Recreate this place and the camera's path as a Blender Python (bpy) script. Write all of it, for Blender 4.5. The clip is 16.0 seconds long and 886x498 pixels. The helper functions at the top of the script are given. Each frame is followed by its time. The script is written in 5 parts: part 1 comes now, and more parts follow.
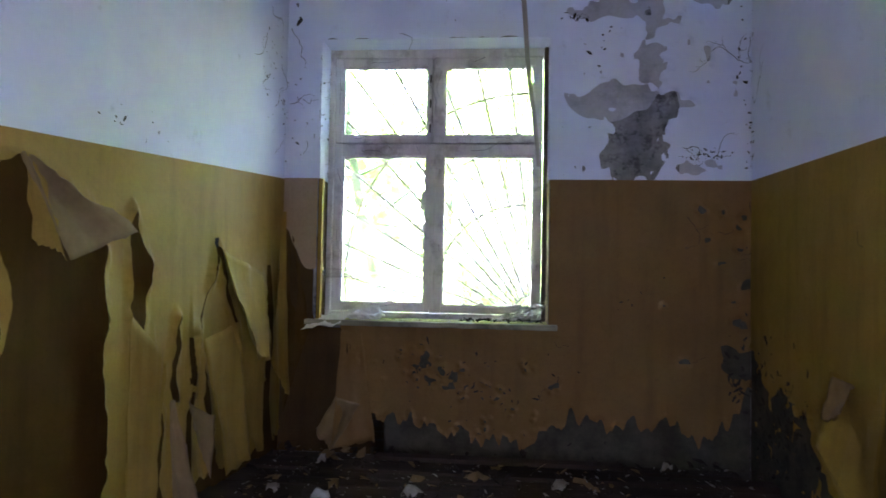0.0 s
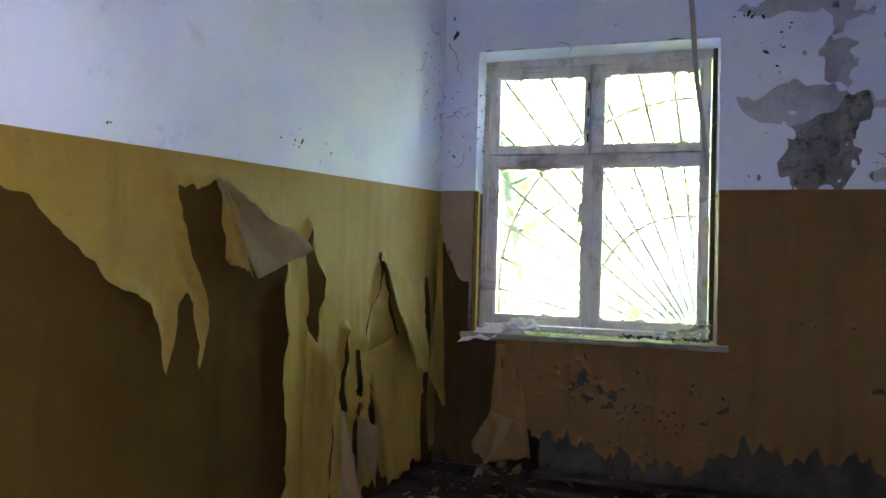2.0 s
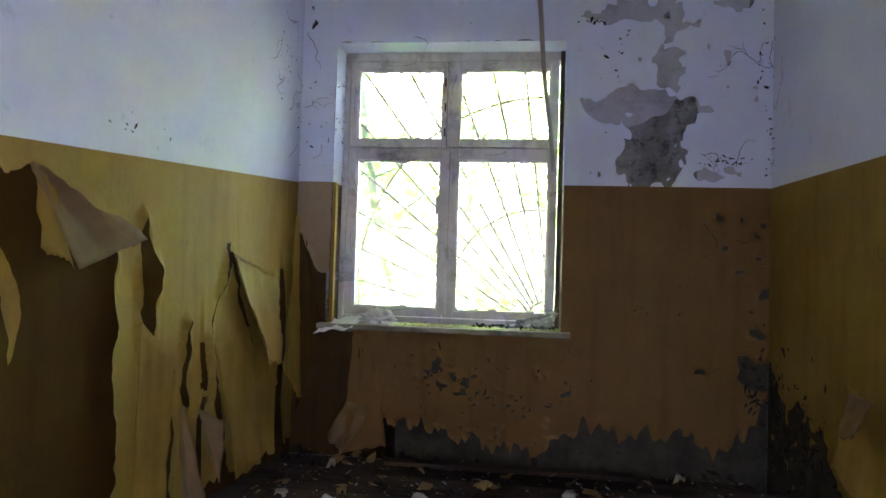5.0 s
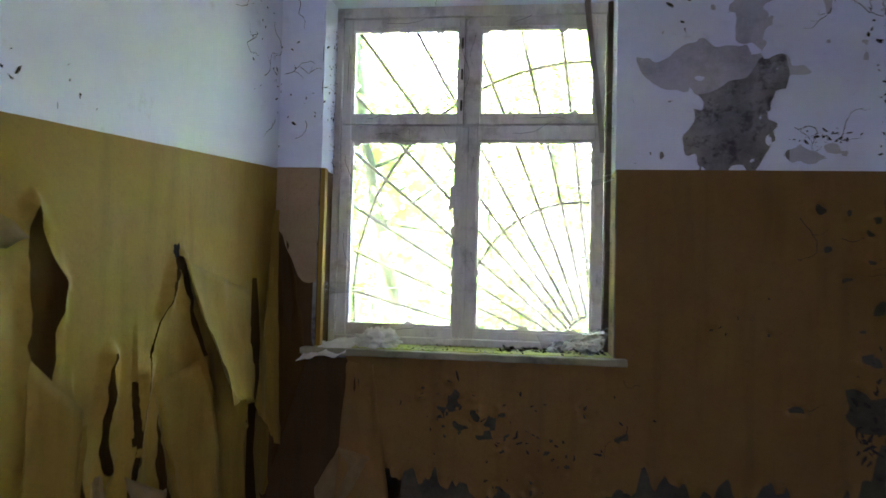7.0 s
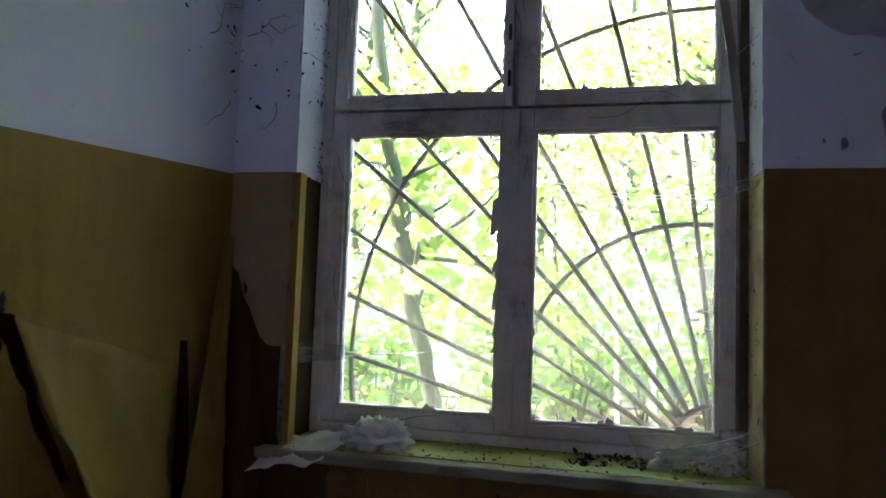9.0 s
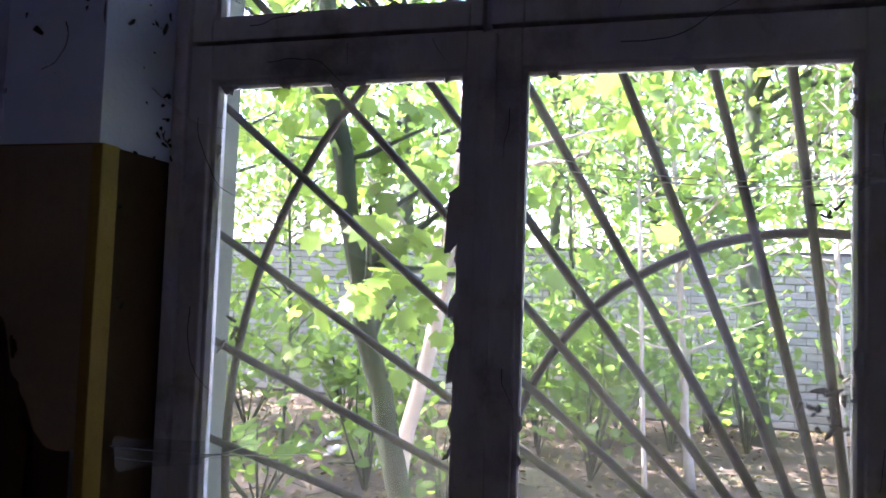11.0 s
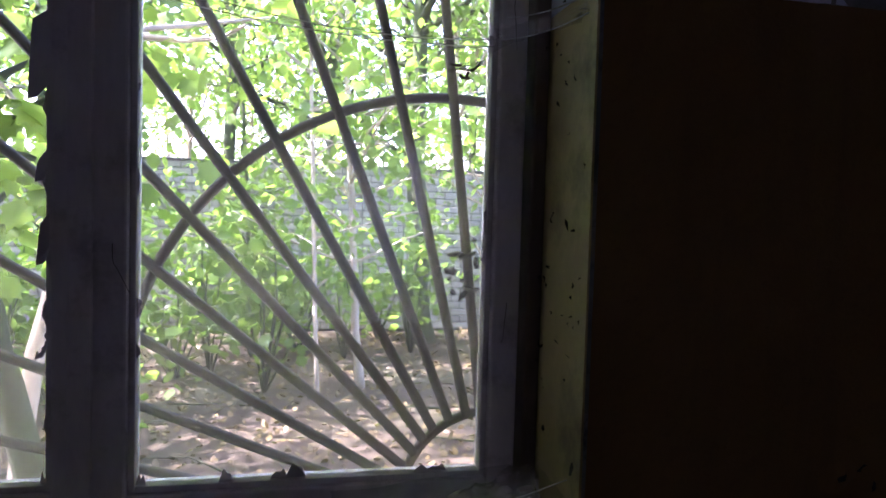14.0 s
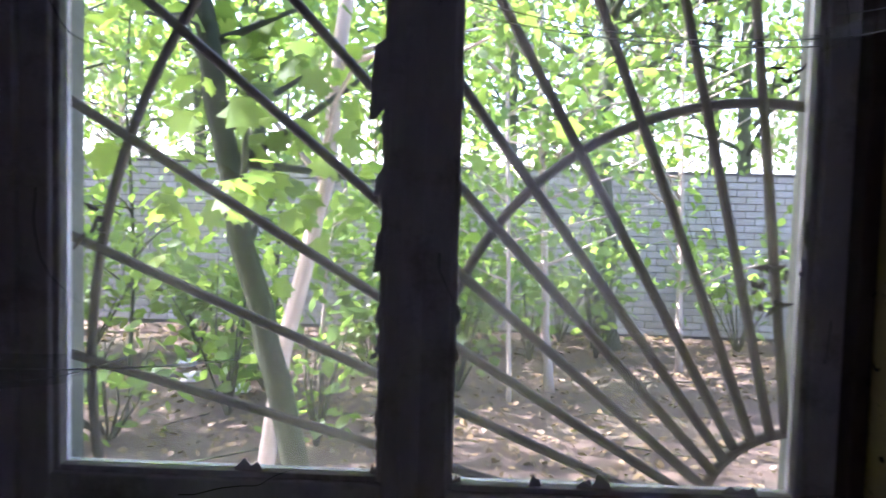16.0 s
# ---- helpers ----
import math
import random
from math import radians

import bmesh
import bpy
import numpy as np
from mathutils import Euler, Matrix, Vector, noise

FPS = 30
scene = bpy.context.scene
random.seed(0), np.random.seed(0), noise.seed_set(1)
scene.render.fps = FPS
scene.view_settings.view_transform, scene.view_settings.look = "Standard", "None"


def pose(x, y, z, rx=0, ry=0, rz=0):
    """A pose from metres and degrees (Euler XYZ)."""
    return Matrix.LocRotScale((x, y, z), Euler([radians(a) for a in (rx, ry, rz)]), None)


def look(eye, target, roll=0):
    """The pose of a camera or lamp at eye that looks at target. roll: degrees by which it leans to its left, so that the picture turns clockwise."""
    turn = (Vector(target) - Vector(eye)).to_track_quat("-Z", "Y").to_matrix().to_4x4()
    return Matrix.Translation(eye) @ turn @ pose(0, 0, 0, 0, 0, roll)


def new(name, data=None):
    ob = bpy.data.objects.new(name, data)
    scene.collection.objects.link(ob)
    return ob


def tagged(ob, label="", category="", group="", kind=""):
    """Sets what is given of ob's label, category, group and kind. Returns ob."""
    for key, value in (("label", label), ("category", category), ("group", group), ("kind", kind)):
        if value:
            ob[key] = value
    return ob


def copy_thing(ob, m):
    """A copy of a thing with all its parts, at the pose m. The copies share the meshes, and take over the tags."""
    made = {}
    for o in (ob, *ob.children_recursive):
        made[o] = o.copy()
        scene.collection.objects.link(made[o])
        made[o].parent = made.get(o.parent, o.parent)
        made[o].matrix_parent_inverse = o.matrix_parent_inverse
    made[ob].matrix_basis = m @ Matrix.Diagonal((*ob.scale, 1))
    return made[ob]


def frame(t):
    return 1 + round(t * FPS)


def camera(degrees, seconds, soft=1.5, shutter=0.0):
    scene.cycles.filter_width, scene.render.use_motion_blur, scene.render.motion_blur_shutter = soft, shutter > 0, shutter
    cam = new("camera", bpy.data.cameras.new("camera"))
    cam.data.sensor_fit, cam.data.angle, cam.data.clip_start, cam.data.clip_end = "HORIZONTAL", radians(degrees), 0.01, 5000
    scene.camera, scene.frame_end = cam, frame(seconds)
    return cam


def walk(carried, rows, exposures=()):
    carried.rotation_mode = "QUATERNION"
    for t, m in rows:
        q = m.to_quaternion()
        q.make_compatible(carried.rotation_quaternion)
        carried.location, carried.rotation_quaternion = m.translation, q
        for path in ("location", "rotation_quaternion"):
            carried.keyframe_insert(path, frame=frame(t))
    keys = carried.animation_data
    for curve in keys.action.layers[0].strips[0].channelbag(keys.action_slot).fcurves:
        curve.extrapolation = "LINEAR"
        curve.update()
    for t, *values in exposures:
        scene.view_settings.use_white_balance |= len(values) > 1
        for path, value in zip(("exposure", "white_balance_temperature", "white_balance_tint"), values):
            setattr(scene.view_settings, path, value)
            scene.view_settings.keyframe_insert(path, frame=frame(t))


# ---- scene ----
cam = camera(65.9, 16.0, soft=1.6, shutter=0.4)
PATH = [
    (0, (1.568, -4.655, 1.193), (1.381, -2.665, 1.264), 1.1),
    (0.5, (1.483, -4.618, 1.199), (1.205, -2.639, 1.284), 1.3),
    (1, (1.408, -4.601, 1.245), (1.028, -2.639, 1.321), 1.2),
    (1.5, (1.395, -4.606, 1.27), (0.882, -2.674, 1.349), 1.6),
    (2, (1.419, -4.628, 1.269), (0.845, -2.713, 1.335), 1.8),
    (2.5, (1.415, -4.622, 1.273), (0.85, -2.704, 1.334), 1.7),
    (3, (1.476, -4.629, 1.278), (0.966, -2.696, 1.338), 1.7),
    (3.5, (1.563, -4.647, 1.283), (1.152, -2.69, 1.345), 1.7),
    (4, (1.636, -4.667, 1.273), (1.333, -2.692, 1.348), 1.6),
    (4.2, (1.659, -4.664, 1.268), (1.401, -2.682, 1.333), 1.6),
    (6.5, (1.465, -4.061, 1.261), (1.22, -2.077, 1.313), 1.8),
    (7, (1.406, -3.637, 1.276), (1.154, -1.655, 1.347), 1.5),
    (7.5, (1.319, -3.239, 1.309), (0.982, -1.271, 1.42), 1.8),
    (8, (1.305, -2.92, 1.343), (0.95, -0.955, 1.456), 1.9),
    (8.5, (1.347, -2.573, 1.398), (0.949, -0.618, 1.533), 1.8),
    (8.7, (1.348, -2.467, 1.391), (0.919, -0.519, 1.539), 2.0),
    (10.8, (1.298, -1.248, 1.55), (0.812, 0.688, 1.674), 2.1),
    (11, (1.304, -1.188, 1.573), (0.808, 0.746, 1.674), 2.0),
    (11.5, (1.291, -1.118, 1.543), (0.913, 0.842, 1.664), 1.9),
    (12, (1.358, -1.085, 1.514), (1.05, 0.887, 1.644), 1.9),
    (12.5, (1.395, -1.074, 1.463), (1.127, 0.905, 1.585), 1.8),
    (13, (1.405, -1.061, 1.445), (1.408, 0.939, 1.469), 2.8),
    (13.5, (1.398, -1.042, 1.454), (1.713, 0.933, 1.411), 2.0),
    (14, (1.387, -1.026, 1.461), (1.799, 0.928, 1.368), 1.7),
    (14.5, (1.292, -1.014, 1.462), (1.683, 0.945, 1.362), 1.3),
    (15, (1.247, -1.005, 1.465), (1.467, 0.98, 1.365), 1.3),
    (15.5, (1.207, -0.997, 1.469), (1.299, 0.998, 1.361), 1.5),
    (16, (1.117, -1.005, 1.472), (1.06, 0.992, 1.369), 1.6),
]
# the film's camera opens up for the dark room and closes down towards the window
EXPOSURES = [(0.0, 7.55, 5700, 28), (4.5, 7.55, 6050, 28), (7.2, 7.3, 6150, 26), (8.0, 7.05, 6100, 26), (8.7, 6.15, 5950, 30), (10.8, 4.35, 5600, 48), (12.0, 3.85, 5550, 49), (13.0, 3.7, 5550, 48), (14.5, 4.4, 5600, 49), (16.0, 3.95, 5500, 48)]
walk(cam, [(t, look(eye, target, roll)) for t, eye, target, roll in PATH], EXPOSURES)

# world, sun and exposure come with the camera
world = bpy.data.worlds.new("sky")
scene.world = world
world.use_nodes = True
sky = world.node_tree.nodes.new("ShaderNodeTexSky")
sky.sky_type, sky.sun_disc = "NISHITA", False
SUN_EL, SUN_AZ = radians(52), radians(270)
sky.sun_elevation, sky.sun_rotation = SUN_EL, SUN_AZ
sky.air_density, sky.dust_density = 1.2, 2.5
back = world.node_tree.nodes["Background"]
back.inputs["Strength"].default_value = 0.15
world.node_tree.links.new(sky.outputs[0], back.inputs[0])
sun = new("sun", bpy.data.lights.new("sun", "SUN"))
sun.data.energy, sun.data.angle, sun.data.color = 5.0, radians(0.6), (1.0, 0.95, 0.86)
SUN_DIR = Vector((math.sin(SUN_AZ) * math.cos(SUN_EL), math.cos(SUN_AZ) * math.cos(SUN_EL), math.sin(SUN_EL)))
sun.matrix_world = look(SUN_DIR * 30, (0, 0, 0))

# added fill lamp behind the room, in an unseen corridor's window opening
fill_light = new("fill_lamp", bpy.data.lights.new("fill_lamp", "AREA"))
fill_light.data.shape, fill_light.data.size, fill_light.data.size_y = "RECTANGLE", 1.6, 1.6
fill_light.data.energy, fill_light.data.color = 1.8, (1.0, 0.96, 0.90)
fill_light.matrix_world = look((4.12, -6.9, 1.7), (0.0, -6.9, 1.9))

# ---- measures of the room ----
LINE = 1.84                       # top of the yellow paint
CEIL = 3.32
BACK = -5.7
OX0, OX1, OZ0, OZ1 = 0.25, 1.846, 0.83, 2.822   # opening in the window wall
THICK = 0.52
LS, RS = 0.09, 0.05               # the side walls splay
RX = 3.168


# ---- materials ----
class Mat:
    """A node material with short calls."""

    def __init__(self, name):
        self.m = bpy.data.materials.new(name)
        self.m.use_nodes = True
        self.t = self.m.node_tree
        self.t.nodes.clear()
        self.out = self.n("ShaderNodeOutputMaterial")
        self.co = self.n("ShaderNodeTexCoord").outputs["Object"]

    def n(self, kind, **ins):
        node = self.t.nodes.new(kind)
        for k, v in ins.items():
            self.put(node, k.replace("_", " "), v)
        return node

    def put(self, node, key, v):
        sock = node.inputs[int(key)] if key.isdigit() else node.inputs[key]
        if isinstance(v, bpy.types.NodeSocket):
            self.t.links.new(v, sock)
        else:
            sock.default_value = v

    def noise(self, scale, detail=4.0, rough=0.6, vec=None, stretch=None):
        vec = vec or self.co
        if stretch:
            mp = self.n("ShaderNodeMapping", Vector=vec, Scale=stretch)
            vec = mp.outputs[0]
        return self.n("ShaderNodeTexNoise", Vector=vec, Scale=scale, Detail=detail, Roughness=rough).outputs["Fac"]

    def ramp(self, fac, lo, hi, a=0.0, b=1.0):
        r = self.n("ShaderNodeMapRange")
        for i, v in enumerate((fac, lo, hi, a, b)):
            self.put(r, str(i), v)
        return r.outputs[0]

    def mix(self, fac, a, b):
        x = self.t.nodes.new("ShaderNodeMix")
        x.data_type = "RGBA"
        for i, v in ((0, fac), (6, a), (7, b)):
            if isinstance(v, tuple) and len(v) == 3:
                v = (*v, 1.0)
            self.put(x, str(i), v)
        return x.outputs[2]

    def math(self, op, a, b=0.0):
        x = self.t.nodes.new("ShaderNodeMath")
        x.operation = op
        self.put(x, "0", a)
        self.put(x, "1", b)
        return x.outputs[0]

    def bump(self, height, strength, distance=0.01):
        return self.n("ShaderNodeBump", Height=height, Strength=strength, Distance=distance).outputs[0]

    def principled(self, col, rough, normal=None, metal=0.0, spec=0.5):
        p = self.n("ShaderNodeBsdfPrincipled", Roughness=rough, Metallic=metal)
        self.put(p, "Base Color", (*col, 1.0) if isinstance(col, tuple) else col)
        self.put(p, "Specular IOR Level", spec)
        if normal:
            self.put(p, "Normal", normal)
        return p.outputs[0]

    def done(self, shader):
        self.put(self.out, "Surface", shader)
        return self.m


def plain(name, a, b, rough=0.7, scale=8.0, bump=0.3, dist=0.004, fine=60.0, metal=0.0, dirt=None, stretch=None, spec=0.4):
    """Two tones mixed by noise at two scales, with relief."""
    m = Mat(name)
    big, small = m.noise(scale, 5, 0.65, stretch=stretch), m.noise(fine, 3, 0.6, stretch=stretch)
    col = m.mix(m.ramp(big, 0.35, 0.65), a, b)
    if dirt:
        col = m.mix(m.ramp(m.noise(scale * 0.45, 6, 0.7), 0.52, 0.7, 0.0, 0.8), col, dirt)
    col = m.mix(m.ramp(small, 0.3, 0.8, 0.0, 0.25), col, tuple(c * 0.55 for c in a))
    h = m.math("ADD", m.math("MULTIPLY", big, 0.6), m.math("MULTIPLY", small, 0.4))
    return m.done(m.principled(col, rough, m.bump(h, bump, dist), metal, spec))


def oil_paint(name, a, b, dark, spec=0.12, rough=0.5):
    """Old glossy oil paint: blotches, vertical run marks, grime and brush relief."""
    m = Mat(name)
    blot, runs, fine = m.noise(2.2, 6, 0.7), m.noise(9.0, 4, 0.6, stretch=(1, 1, 0.12)), m.noise(140, 2, 0.5)
    col = m.mix(m.ramp(blot, 0.3, 0.7), a, b)
    col = m.mix(m.ramp(runs, 0.5, 0.75, 0.0, 0.45), col, dark)
    col = m.mix(m.ramp(m.noise(28, 5, 0.7), 0.62, 0.72, 0.0, 0.45), col, dark)
    col = m.mix(m.ramp(m.noise(70, 4, 0.7), 0.5, 0.75, 0.0, 0.3), col, dark)
    h = m.math("ADD", m.noise(6, 4, 0.6), m.math("MULTIPLY", fine, 0.15))
    return m.done(m.principled(col, m.ramp(blot, 0.3, 0.7, rough, rough + 0.2), m.bump(h, 0.35, 0.012), 0.0, spec))


def whitewash():
    m = Mat("whitewash")
    col = m.mix(m.ramp(m.noise(1.6, 6, 0.7), 0.35, 0.7), (0.78, 0.82, 0.95), (0.70, 0.745, 0.89))
    col = m.mix(m.ramp(m.noise(5.0, 7, 0.75), 0.6, 0.74, 0.0, 0.5), col, (0.38, 0.39, 0.44))
    col = m.mix(m.ramp(m.noise(18.0, 6, 0.8), 0.68, 0.74, 0.0, 0.6), col, (0.15, 0.15, 0.18))
    h = m.math("ADD", m.noise(7, 5, 0.65), m.math("MULTIPLY", m.noise(90, 3, 0.6), 0.3))
    return m.done(m.principled(col, 0.85, m.bump(h, 0.35, 0.01), 0.0, 0.2))


def plaster():
    m = Mat("bare_plaster")
    col = m.mix(m.ramp(m.noise(3.0, 6, 0.7), 0.38, 0.6), (0.33, 0.33, 0.335), (0.17, 0.17, 0.17))
    col = m.mix(m.ramp(m.noise(11, 6, 0.75), 0.5, 0.62, 0.0, 0.8), col, (0.055, 0.055, 0.06))
    h = m.math("ADD", m.noise(16, 6, 0.7), m.math("MULTIPLY", m.noise(120, 3, 0.6), 0.4))
    return m.done(m.principled(col, 0.92, m.bump(h, 0.6, 0.008), 0.0, 0.15))


def leaf_mat(name, a, b, thin=0.5):
    m = Mat(name)
    g = m.n("ShaderNodeNewGeometry").outputs["Random Per Island"]
    col = m.mix(g, a, b)
    col = m.mix(m.ramp(m.noise(25, 2), 0.4, 0.7, 0.0, 0.3), col, tuple(c * 0.6 for c in a))
    d = m.n("ShaderNodeBsdfDiffuse", Color=col).outputs[0]
    tr = m.n("ShaderNodeBsdfTranslucent", Color=m.mix(0.35, col, (0.30, 0.42, 0.05))).outputs[0]
    gl = m.n("ShaderNodeBsdfGlossy", Roughness=0.45).outputs[0]
    s = m.n("ShaderNodeMixShader")
    for i, v in enumerate((thin, d, tr)):
        m.put(s, str(i), v)
    s2 = m.n("ShaderNodeMixShader")
    for i, v in enumerate((0.025, s.outputs[0], gl)):
        m.put(s2, str(i), v)
    return m.done(s2.outputs[0])


def dirty_glass():
    m = Mat("dirty_glass")
    clear = m.n("ShaderNodeBsdfTransparent", Color=(0.93, 0.96, 0.93, 1)).outputs[0]
    gloss = m.n("ShaderNodeBsdfGlossy", Roughness=0.03).outputs[0]
    dust = m.n("ShaderNodeBsdfTranslucent", Color=(0.46, 0.40, 0.24, 1)).outputs[0]
    fr = m.n("ShaderNodeFresnel", IOR=1.45).outputs[0]
    a = m.n("ShaderNodeMixShader")
    for i, v in enumerate((fr, clear, gloss)):
        m.put(a, str(i), v)
    grime = m.ramp(m.noise(2.0, 6, 0.7), 0.44, 0.74, 0.008, 0.14)
    pos = m.n("ShaderNodeSeparateXYZ", Vector=m.n("ShaderNodeNewGeometry").outputs["Position"]).outputs["Z"]
    splash = m.math("MULTIPLY", m.ramp(pos, 0.95, 1.6, 0.15, 0.0), m.ramp(m.noise(3.5, 6, 0.7), 0.32, 0.62, 0.15, 1.0))
    grime = m.math("ADD", grime, splash)
    streak = m.ramp(m.noise(30, 3, 0.6, stretch=(1, 1, 0.15)), 0.55, 0.8, 0.0, 0.06)
    b = m.n("ShaderNodeMixShader")
    for i, v in enumerate((m.math("ADD", grime, streak), a.outputs[0], dust)):
        m.put(b, str(i), v)
    return m.done(b.outputs[0])


def film_mat(name, col, cover):
    """Thin half-transparent stuff: cobweb and plastic film."""
    m = Mat(name)
    clear = m.n("ShaderNodeBsdfTransparent").outputs[0]
    p = m.principled(col, 0.45)
    b = m.n("ShaderNodeMixShader")
    for i, v in enumerate((m.ramp(m.noise(20, 5, 0.7), 0.35, 0.7, cover * 0.3, cover), clear, p)):
        m.put(b, str(i), v)
    return m.done(b.outputs[0])


CEMENT = plain("dark_cement_render", (0.10, 0.09, 0.066), (0.05, 0.045, 0.034), 0.92, 7, 0.8, 0.01, 50, dirt=(0.04, 0.037, 0.032), spec=0.1)
WHITE = whitewash()
PLASTER = plaster()
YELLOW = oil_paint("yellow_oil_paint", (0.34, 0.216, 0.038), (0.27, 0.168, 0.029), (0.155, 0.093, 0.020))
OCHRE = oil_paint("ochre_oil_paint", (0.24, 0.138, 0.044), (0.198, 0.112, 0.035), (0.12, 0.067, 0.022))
PALEOCHRE = oil_paint("lighter_ochre_paint", (0.40, 0.285, 0.175), (0.33, 0.23, 0.135), (0.21, 0.14, 0.075))
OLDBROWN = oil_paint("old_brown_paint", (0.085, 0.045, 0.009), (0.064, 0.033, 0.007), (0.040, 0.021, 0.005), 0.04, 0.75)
DARKBROWN = oil_paint("dark_brown_paint", (0.085, 0.048, 0.017), (0.062, 0.036, 0.013), (0.035, 0.021, 0.009), 0.06, 0.7)
PAINTBACK = plain("paint_underside", (0.26, 0.168, 0.068), (0.19, 0.119, 0.047), 0.8, 6, 0.3, 0.003)
SASHPAINT = plain("cracked_white_wood_paint", (0.74, 0.69, 0.66), (0.60, 0.55, 0.53), 0.6, 9, 0.5, 0.003, 70, dirt=(0.20, 0.16, 0.13), stretch=(1, 1, 0.35))
SILLPAINT = plain("yellow_green_sill_paint", (0.42, 0.44, 0.08), (0.30, 0.33, 0.05), 0.6, 5, 0.5, 0.003, 60, dirt=(0.10, 0.10, 0.05))
REVEALYEL = plain("reveal_yellow_paint", (0.58, 0.49, 0.22), (0.48, 0.40, 0.18), 0.6, 7, 0.4, 0.003, 60, dirt=(0.08, 0.07, 0.05))
DARKWOOD = plain("dark_brown_wood", (0.16, 0.12, 0.09), (0.09, 0.065, 0.05), 0.8, 8, 0.6, 0.004, 70, dirt=(0.035, 0.028, 0.022), stretch=(1, 1, 0.2))
NOSEWOOD = plain("weathered_sill_edge", (0.36, 0.34, 0.26), (0.22, 0.21, 0.13), 0.75, 9, 0.6, 0.004, 80, dirt=(0.08, 0.075, 0.045), stretch=(0.2, 1, 1))
BARKWOOD = plain("weathered_batten", (0.42, 0.37, 0.33), (0.28, 0.23, 0.20), 0.75, 10, 0.5, 0.003, 80, stretch=(1, 1, 0.1))
GLASS = dirty_glass()
RUST = plain("rusty_painted_iron", (0.055, 0.039, 0.024), (0.032, 0.023, 0.016), 0.7, 20, 0.6, 0.003, 120, metal=0.2)
FLOORWOOD = plain("rotten_floor_boards", (0.065, 0.045, 0.033), (0.035, 0.027, 0.021), 0.85, 6, 0.7, 0.006, 60, stretch=(0.15, 1, 1), spec=0.12)
DIRT = plain("floor_dirt", (0.055, 0.042, 0.033), (0.027, 0.022, 0.018), 0.95, 9, 0.9, 0.015, 60, spec=0.1)
CHIP = plain("paint_chips", (0.42, 0.40, 0.36), (0.20, 0.16, 0.11), 0.8, 12, 0.3, 0.002)
CLOTH = plain("white_rag", (0.80, 0.79, 0.76), (0.66, 0.65, 0.61), 0.9, 14, 0.4, 0.003, 160)
FILM = film_mat("plastic_film", (0.70, 0.69, 0.64), 0.5)
WEB = film_mat("cobweb", (0.55, 0.55, 0.51), 0.17)
UNDERCOAT = plain("grey_undercoat", (0.56, 0.565, 0.63), (0.44, 0.445, 0.50), 0.9, 5, 0.4, 0.004, 50, dirt=(0.22, 0.22, 0.25))
STRAND = plain("web_strand", (0.60, 0.60, 0.56), (0.45, 0.44, 0.40), 0.9, 30, 0.0)
DARKBIT = plain("dry_dark_bits", (0.06, 0.05, 0.04), (0.03, 0.026, 0.022), 0.95, 30, 0.5, spec=0.08)
RENDERWALL = plain("outer_render", (0.095, 0.105, 0.07), (0.07, 0.078, 0.05), 0.9, 6, 0.5, 0.004)
CEILMAT = plain("ceiling_limewash", (0.68, 0.68, 0.70), (0.55, 0.55, 0.58), 0.9, 3, 0.3, 0.004)
ROOFFELT = plain("roof_felt", (0.10, 0.10, 0.10), (0.07, 0.07, 0.07), 0.9, 5, 0.3)
SOIL = plain("forest_soil", (0.062, 0.042, 0.022), (0.034, 0.023, 0.013), 0.95, 1.2, 0.9, 0.03, 25, dirt=(0.06, 0.07, 0.03))
LITTER = leaf_mat("dry_leaves", (0.20, 0.142, 0.060), (0.055, 0.035, 0.016), 0.15)
BARK = plain("grey_green_bark", (0.030, 0.046, 0.010), (0.016, 0.021, 0.007), 0.9, 8, 0.8, 0.01, 60, stretch=(1, 1, 0.25))
PALEBARK = plain("pale_bark", (0.42, 0.35, 0.26), (0.28, 0.23, 0.17), 0.85, 7, 0.6, 0.008, 60, stretch=(1, 1, 0.25))
LEAF = leaf_mat("green_leaves", (0.075, 0.165, 0.018), (0.145, 0.27, 0.026), 0.64)
LEAFNEAR = leaf_mat("maple_leaves", (0.055, 0.13, 0.010), (0.125, 0.22, 0.014), 0.6)
BOUNCE_SLAB = plain("pale_bounce_concrete", (0.55, 0.54, 0.50), (0.46, 0.45, 0.42), 0.9, 2, 0.4, 0.004)
MORTAR = plain("mortar", (0.06, 0.057, 0.05), (0.035, 0.034, 0.03), 0.95, 12, 0.6)
BLUEBAG = plain("blue_plastic", (0.22, 0.30, 0.50), (0.45, 0.50, 0.60), 0.4, 20, 0.2)


def brick_mat():
    m = Mat("white_silicate_brick")
    r = m.n("ShaderNodeObjectInfo").outputs["Random"]
    col = m.mix(r, (0.33, 0.31, 0.265), (0.22, 0.21, 0.18))
    isl = m.n("ShaderNodeNewGeometry").outputs["Random Per Island"]
    col = m.mix(m.math("MULTIPLY", isl, 0.5), col, (0.33, 0.33, 0.31))
    col = m.mix(m.ramp(m.noise(2.0, 6, 0.7), 0.5, 0.7, 0.0, 0.6), col, (0.20, 0.21, 0.16))
    return m.done(m.principled(col, 0.9, m.bump(m.noise(40, 4), 0.5, 0.005), 0.0, 0.2))


BRICK = brick_mat()


# ---- mesh helpers ----
def mesh_ob(name, data_mesh, material, parent=None, label=""):
    data_mesh.materials.append(material)
    ob = new(name, data_mesh)
    if parent:
        ob.parent = parent
    if label:
        ob["label"] = label
    return ob


